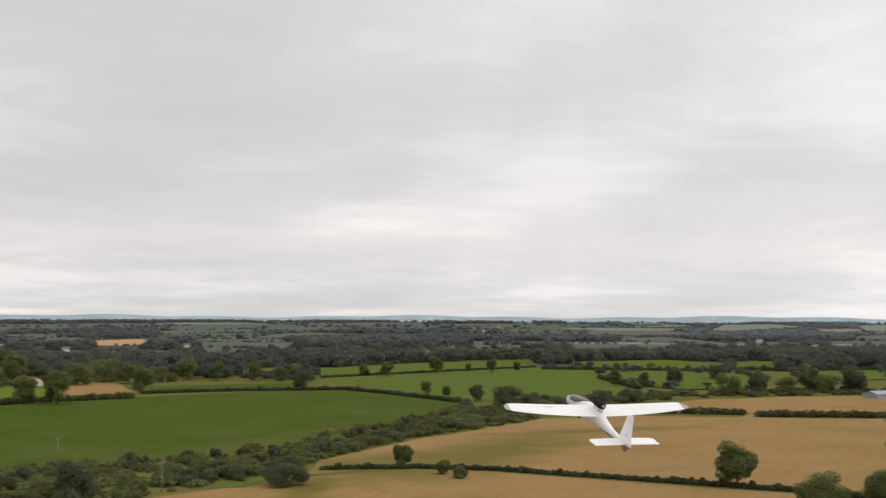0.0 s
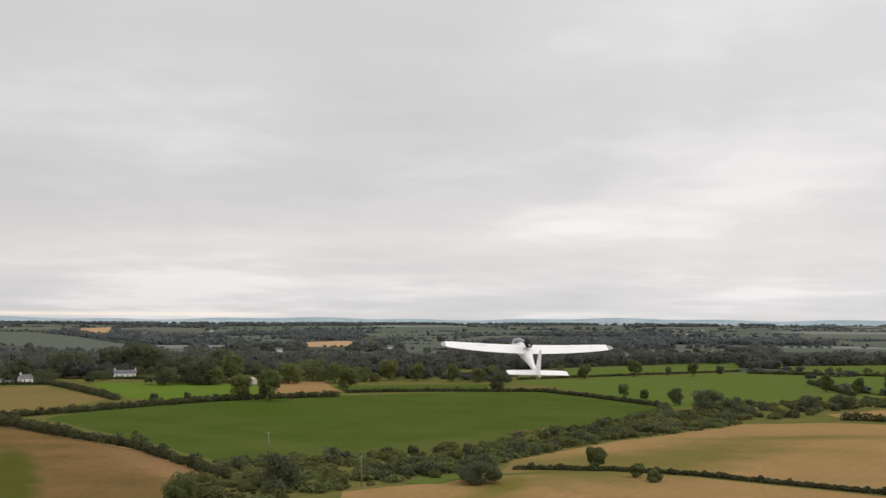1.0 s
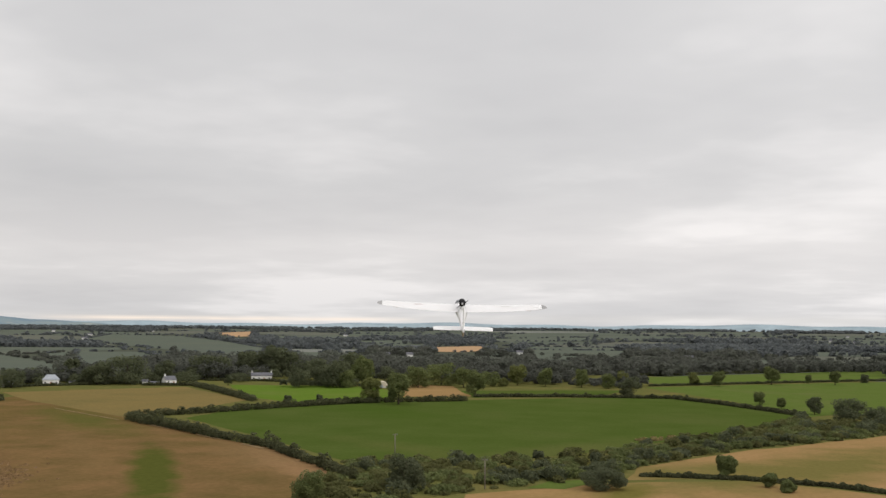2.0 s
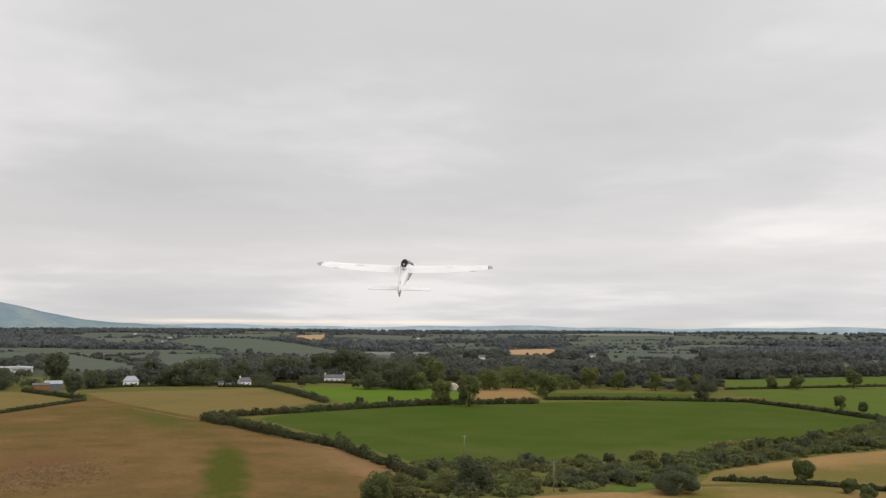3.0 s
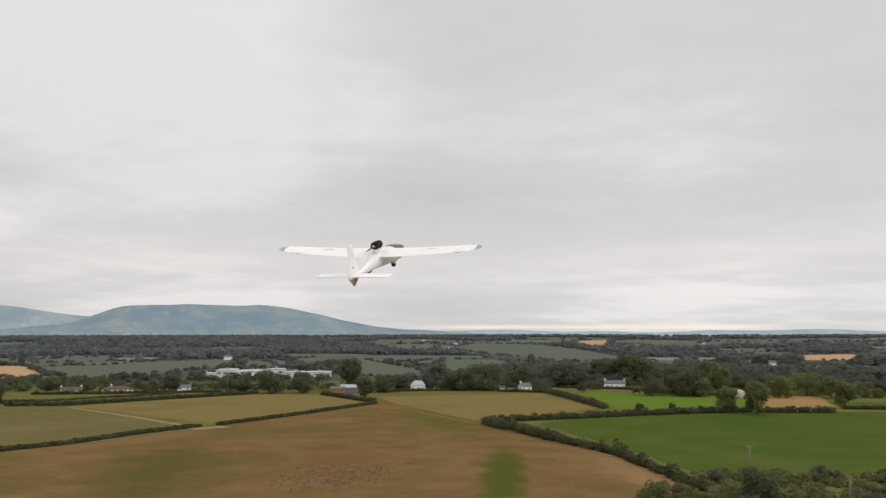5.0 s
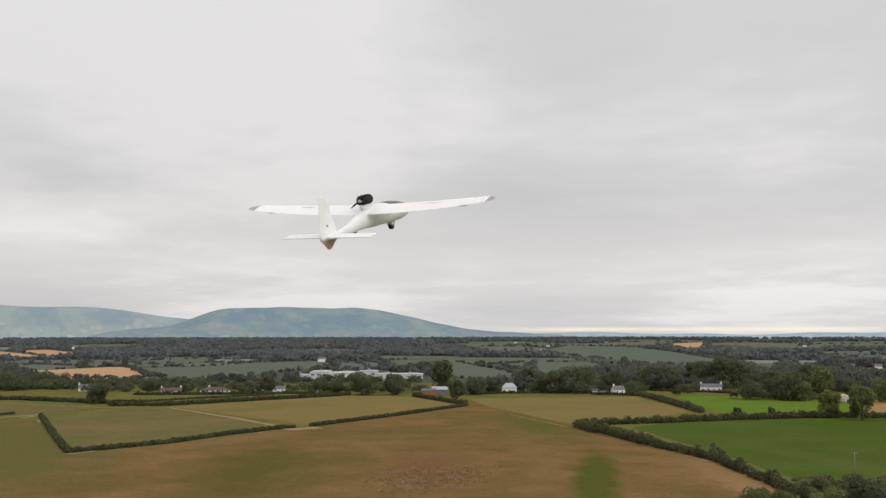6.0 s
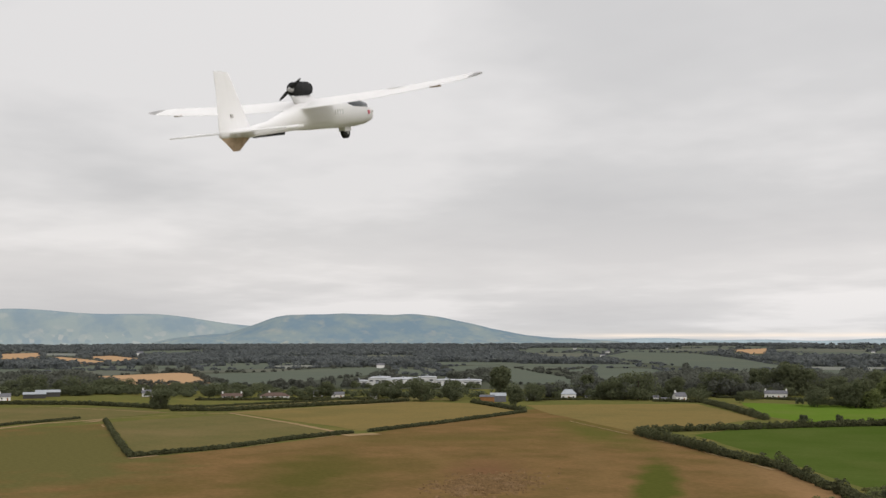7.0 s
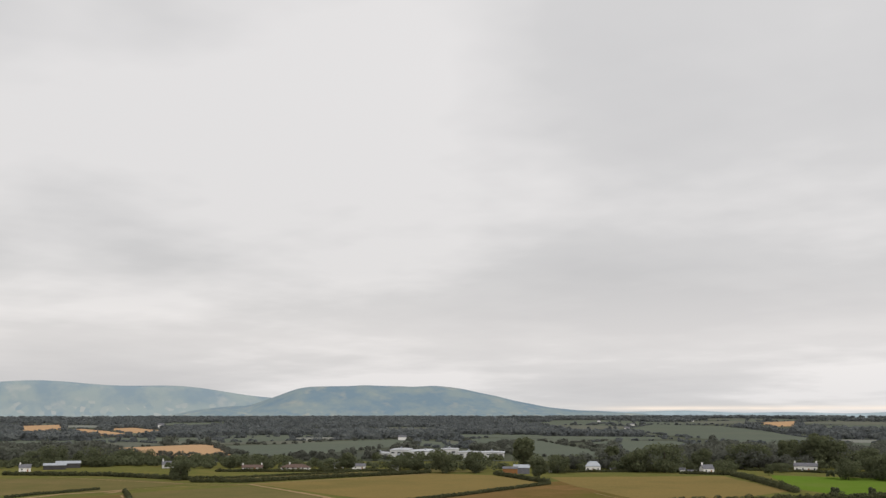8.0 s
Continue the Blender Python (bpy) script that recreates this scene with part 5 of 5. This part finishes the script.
make_house(-491, 493, 10, 8, 4.6, 5.6, "orange timber shed with a dark roof", wall=TIMBER, roof=SLATE, windows=False, category="shed", name="timber_shed")
make_house(-499, 512, 11, 8, 4.2, 6.0, "grey sheet-roofed barn beside the timber shed", wall=SLATE, roof=SHEET, windows=False, category="barn", name="barn")
make_house(-497, 543, 8, 6, 2.4, 3.6, "small pale outbuilding beside trees", windows=False)
make_house(-477, 585, 5, 2.4, 1.8, 2.2, "white van-sized caravan on the grass", windows=True)
# two open-fronted sheds, closed here; the dark walls paint their inner shade
make_house(-775, 285, 16, 12, 3.2, 4.4, "farm shed with painted open-front shade and a grey sheet roof", wall=SHED_SHADE, roof=SHEET, windows=False, category="barn", name="barn")
make_house(-791, 301, 18, 12, 3.6, 5.0, "farm shed with painted open-front shade and a pale sheet roof", wall=SHED_SHADE, roof=SHEET, windows=False, category="barn", name="barn")
make_house(-760, 258, 8, 7, 2.8, 5.0, "white cottage beside the farm", chimneys=1)
make_house(-588, 469, 5, 4, 2.4, 3.8, "small white cabin under trees", windows=False)
make_house(253, 572, 20, 12, 2.4, 3.8, "long grey barn with a sheet roof beyond the stubble", wall=SHEET, roof=SHEET, windows=False, category="barn", name="barn", turn=20)
make_house(-2499, 1170, 16, 12, 8, 12, "far pale house on the straw fields", windows=False)
make_house(-1258, 1004, 13, 9, 5, 7.5, "far pale hall above the factory", windows=False)

for x, y, long in FAR_HOMES:
    make_house(x, y, 0.7 * long, 7, 3.6, 6.2, "far white farmhouse among woods", windows=False)


def make_domed_store(x, y, long, wide, h):
    store = thing("domed_store", pose(x, y, 0, 0, 0, 112), "cream domed farm store beside a tall tree", "farm store")
    arc = np.linspace(0, math.pi, 15)
    rings = [[(s * long / 2, math.cos(a) * wide / 2, 0.8 + math.sin(a) * (h - 0.8)) for a in arc] for s in (-1, -0.5, 0, 0.5, 1)]
    part("cover", loft(rings), CREAM, store)
    part("plinth", blocks((-long / 2, long / 2, -wide / 2 + 0.1, wide / 2 - 0.1, -0.2, 0.8)), WORKS, store)
    for s in (-1, 1):
        part("end_door", blocks((s * long / 2 - 0.06, s * long / 2 + 0.06, -1.1, 1.1, 0, 2.2)), SHEET, store)
    return store


make_domed_store(-264, 646, 9, 8.5, 4.4)


def make_works(x, y, turn):
    """A white factory: halls of different heights with shallow roofs, parapets, window bands, doors and roof vents."""
    works = thing("factory", pose(x, y, 0, 0, 0, turn), "large white factory with low pale-roofed halls", "factory")
    for x0, x1, y0, y1, h, wall in ((-34, -14, 4, 26, 4.2, WORKS), (-14, 4, 10, 56, 6.8, WORKS), (4, 34, 2, 60, 5.4, RENDER_WHITE), (34.5, 52, 16, 40, 7.4, WORKS), (53, 72, 2, 30, 5.0, WORKS), (72.5, 97, 8, 40, 4.4, WORKS)):
        hall = part("hall", blocks((x0, x1, y0, y1, -0.3, h)), wall, works)
        ridge = (x0 + x1) / 2
        roof = loft([[(x0 - 0.4, q, h), (x1 + 0.4, q, h), (x1 + 0.4, q, h + 0.3), (ridge, q, h + 0.3 + 0.025 * (x1 - x0)), (x0 - 0.4, q, h + 0.3)] for q in (y0 - 0.4, y1 + 0.4)])
        part("roof", roof, CLAD, hall, "pale sheet roof")
        for k in range(max(2, int((x1 - x0) / 6))):
            wx = x0 + (k + 0.5) * (x1 - x0) / max(2, int((x1 - x0) / 6))
            part("pane", blocks((wx - 1.8, wx + 1.8, y0 - 0.06, y0 + 0.05, h * 0.55, h * 0.75)), PANE, hall)
        part("loading_door", blocks((ridge - 2, ridge + 2, y0 - 0.08, y0 + 0.04, 0, h * 0.5)), SHEET, hall)
        part("vent", blocks((ridge - 0.8, ridge + 0.8, (y0 + y1) / 2 - 0.8, (y0 + y1) / 2 + 0.8, h + 0.4, h + 2.6)), SHEET, hall)
    return works


make_works(-756, 609, 46)


# ---------------------------------------------------------------- poles
def make_pole(x, y, h):
    pole = thing("utility_pole", pose(x, y, 0, 0, 0, 35), "thin weathered wooden utility pole in the field", "utility pole", "utility poles")
    part("post", tube([(0, 0, -0.5, 0.17), (0, 0, h * 0.5, 0.15), (0, 0, h, 0.12)]), POLE, pole, smooth=True)
    part("crossarm", blocks((-0.8, 0.8, -0.06, 0.06, h - 0.55, h - 0.4)), POLE, pole)
    for k in (-0.7, 0.0, 0.7):
        part("insulator", tube([(k, 0, h - 0.4, 0.05), (k, 0, h - 0.3, 0.07), (k, 0, h - 0.2, 0.04)], 6), SHEET, pole)
    return pole


make_pole(-120, 312, 7.4)
make_pole(-72, 257, 8.3)


# ---------------------------------------------------------------- the model aeroplane
def ring_of(y, cz, rx, rz, n=18):
    return [(rx * math.copysign(abs(math.cos(a)) ** 0.85, math.cos(a)), y, cz + rz * math.copysign(abs(math.sin(a)) ** 0.85, math.sin(a))) for a in np.linspace(0, 2 * math.pi, n, endpoint=False)]


def airfoil(x, lead, chord, z, thick, tilt=0.0):
    """A wing's section at x, from the leading edge back."""
    out = []
    for u, top in ((0, 0), (0.04, 0.5), (0.15, 0.9), (0.32, 1.0), (0.6, 0.7), (0.85, 0.28), (1.0, 0.03), (1.0, -0.03), (0.8, -0.1), (0.5, -0.22), (0.2, -0.34), (0.05, -0.25)):
        out.append((x, lead - u * chord, z + top * thick * 0.7 + tilt * (u - 0.4) * chord))
    return out


def blade(bm, length, side):
    pts = [(0.0, 0.012), (0.3, 0.02), (0.7, 0.016), (1.0, 0.005)]
    rows = []
    for s, half in pts:
        twist = 0.9 - 0.6 * s
        rows.append([bm.verts.new((side * s * length * 0.35 + a * half * 0.4, b + a * half * math.sin(twist) * 0.6, side * s * length * 0.94 + a * half * 0.3)) for a, b in ((-1, -0.002), (1, -0.002), (1, 0.002), (-1, 0.002))])
    for a, b in zip(rows, rows[1:]):
        for i in range(4):
            bm.faces.new((a[i], a[(i + 1) % 4], b[(i + 1) % 4], b[i]))
    bm.faces.new(rows[-1])


def make_plane():
    plane = thing("model_aeroplane", pose(1.50, 9.74, 44.085, 14.4, 1.2, 20.1), "white foam pusher model aeroplane flying over the fields", "model aeroplane")
    body = part("fuselage", loft([ring_of(*r) for r in (
        (0.600, -0.060, 0.006, 0.006), (0.592, -0.060, 0.024, 0.022), (0.565, -0.058, 0.042, 0.040), (0.51, -0.054, 0.058, 0.057), (0.43, -0.048, 0.069, 0.070), (0.31, -0.042, 0.074, 0.078),
        (0.16, -0.037, 0.073, 0.080), (0.02, -0.036, 0.068, 0.078), (-0.08, -0.042, 0.056, 0.067), (-0.18, -0.057, 0.041, 0.051), (-0.32, -0.080, 0.028, 0.034), (-0.46, -0.092, 0.022, 0.026), (-0.60, -0.094, 0.018, 0.022), (-0.68, -0.092, 0.010, 0.015))]), FOAM, plane, smooth=True)
    part("canopy", loft([ring_of(*r, n=14) for r in ((0.540, -0.030, 0.012, 0.010), (0.50, -0.022, 0.053, 0.033), (0.42, -0.012, 0.067, 0.040), (0.33, -0.006, 0.071, 0.047), (0.25, 0.004, 0.058, 0.040), (0.20, 0.020, 0.022, 0.022))]), HATCH, body, "smoked dark canopy", True)
    part("sticker", blocks((0.060, 0.0655, 0.480, 0.496, -0.060, -0.040)), RED, body, "small red sticker on the nose")
    part("lettering", blocks((0.050, 0.056, 0.515, 0.545, -0.052, -0.042)), INK, body)
    for side in (-1, 1):
        for k in range(4):
            part("side_print", blocks((min(side * 0.072, side * 0.0752), max(side * 0.072, side * 0.0752), 0.21 - 0.022 * k, 0.221 - 0.022 * k, -0.048, -0.022)), PALE, body, "pale printed mark")
    part("boom_strip", blocks((-0.012, 0.012, -0.44, -0.22, -0.122, -0.108)), DARK, body, "black strip under the boom")
    part("wheel_fairing", blocks((-0.020, 0.020, 0.30, 0.36, -0.140, -0.110)), FOAM, body)
    wheel = part("wheel", tube([(-0.016, 0.33, -0.146, 0.022), (-0.010, 0.33, -0.146, 0.032), (0.010, 0.33, -0.146, 0.032), (0.016, 0.33, -0.146, 0.022)], 16), DARK, body, "small black wheel", True)
    part("hub", tube([(-0.019, 0.33, -0.146, 0.010), (0.019, 0.33, -0.146, 0.010)], 10), TIP, wheel)
    # a hump behind the canopy carries the pylon and the motor
    part("pylon", loft([[(x * w2, y, z) for x, y in ((1, 0.05 - s), (0.4, 0.08 - s), (-0.4, 0.08 - s), (-1, 0.05 - s), (-1, -0.05 - s), (-0.3, -0.09 - s), (0.3, -0.09 - s), (1, -0.05 - s))] for z, w2, s in ((0.01, 0.034, -0.01), (0.036, 0.022, 0.01), (0.064, 0.014, 0.03))]), FOAM, body, smooth=True)
    pod = part("motor_pod", tube([(0, 0.034, 0.094, 0.014), (0, 0.030, 0.094, 0.032), (0, 0.015, 0.094, 0.037), (0, -0.06, 0.094, 0.038), (0, -0.100, 0.094, 0.036), (0, -0.107, 0.094, 0.032), (0, -0.100, 0.094, 0.020)], 18), DARK, plane, "dark grey motor pod on a pylon", True)
    part("spinner", tube([(0, -0.100, 0.094, 0.014), (0, -0.126, 0.094, 0.012), (0, -0.140, 0.094, 0.004)], 12), TIP, pod)
    prop = bmesh.new()
    blade(prop, 0.085, 1)
    blade(prop, 0.085, -1)
    ob = part("propeller", prop, DARK, pod, "dark two-bladed propeller")
    ob.matrix_basis = pose(0, -0.120, 0.094, 0, 35, 0)
    for side in (-1, 1):
        wing = part("wing_half", loft([airfoil(side * x, lead, chord, z, t, -0.13) for x, lead, chord, z, t in (
            (0.03, 0.125, 0.235, 0.012, 0.036), (0.25, 0.122, 0.228, 0.016, 0.034), (0.50, 0.112, 0.212, 0.026, 0.031), (0.72, 0.098, 0.190, 0.040, 0.027), (0.90, 0.076, 0.158, 0.056, 0.021), (0.945, 0.062, 0.138, 0.061, 0.016))]), FOAM, plane)
        part("wing_tip", loft([airfoil(side * x, lead, chord, z, t, -0.13) for x, lead, chord, z, t in ((0.945, 0.060, 0.136, 0.061, 0.015), (0.975, 0.034, 0.108, 0.064, 0.010), (1.0, -0.010, 0.060, 0.067, 0.004))]), TIP, wing, "scuffed grey wing tip")
        part("aileron_horn", blocks((side * 0.78 - 0.025, side * 0.78 + 0.025, -0.080, -0.060, 0.026, 0.034)), SCUFF, wing, "tan servo cover under the wing")
        part("wing_print", blocks((side * 0.52 - 0.05, side * 0.52 + 0.05, 0.018, 0.030, 0.0475, 0.0495)), PINK if side < 0 else FAINT, wing, "faint printed mark on the wing")
    stab = part("tailplane", loft([airfoil(x, lead, chord, -0.088, 0.012) for x, lead, chord in ((-0.34, -0.515, 0.055), (-0.31, -0.485, 0.088), (0.0, -0.465, 0.110), (0.31, -0.485, 0.088), (0.34, -0.515, 0.055))]), FOAM, plane)
    for side in (-1, 1):
        x0, x1 = min(side * 0.02, side * 0.335), max(side * 0.02, side * 0.335)
        part("elevator", blocks((x0, x1, -0.640, -0.580, -0.0905, -0.0845)), FOAM, stab)
    fin = part("fin", loft([[(x * t, y0 - u * c, z) for x, u in ((0, 0), (1, 0.25), (0.7, 0.7), (0.2, 1.0), (-0.2, 1.0), (-0.7, 0.7), (-1, 0.25))] for z, y0, c, t in ((-0.085, -0.46, 0.145, 0.010), (0.0, -0.495, 0.110, 0.009), (0.12, -0.545, 0.065, 0.007), (0.185, -0.575, 0.040, 0.005))]), FOAM, plane)
    part("rudder", loft([[(x * t, y0 - u * c, z) for x, u in ((0.9, 0), (0.5, 0.6), (0.15, 1), (-0.15, 1), (-0.5, 0.6), (-0.9, 0))] for z, y0, c, t in ((-0.08, -0.610, 0.075, 0.008), (0.10, -0.606, 0.066, 0.006), (0.19, -0.617, 0.055, 0.004))]), FOAM, fin)
    part("rudder_horn", blocks((-0.010, 0.010, -0.60, -0.588, -0.02, -0.004)), INK, fin)
    part("tail_skid", loft([[(x * t, y0 - u * c, z) for x, u in ((0, 0), (1, 0.3), (0.8, 0.75), (0, 1), (-0.8, 0.75), (-1, 0.3))] for z, y0, c, t in ((-0.100, -0.45, 0.240, 0.016), (-0.132, -0.500, 0.150, 0.012), (-0.172, -0.560, 0.045, 0.005))]), SCUFF, plane, "scuffed tan tail skid under the boom")
    return plane


make_plane()
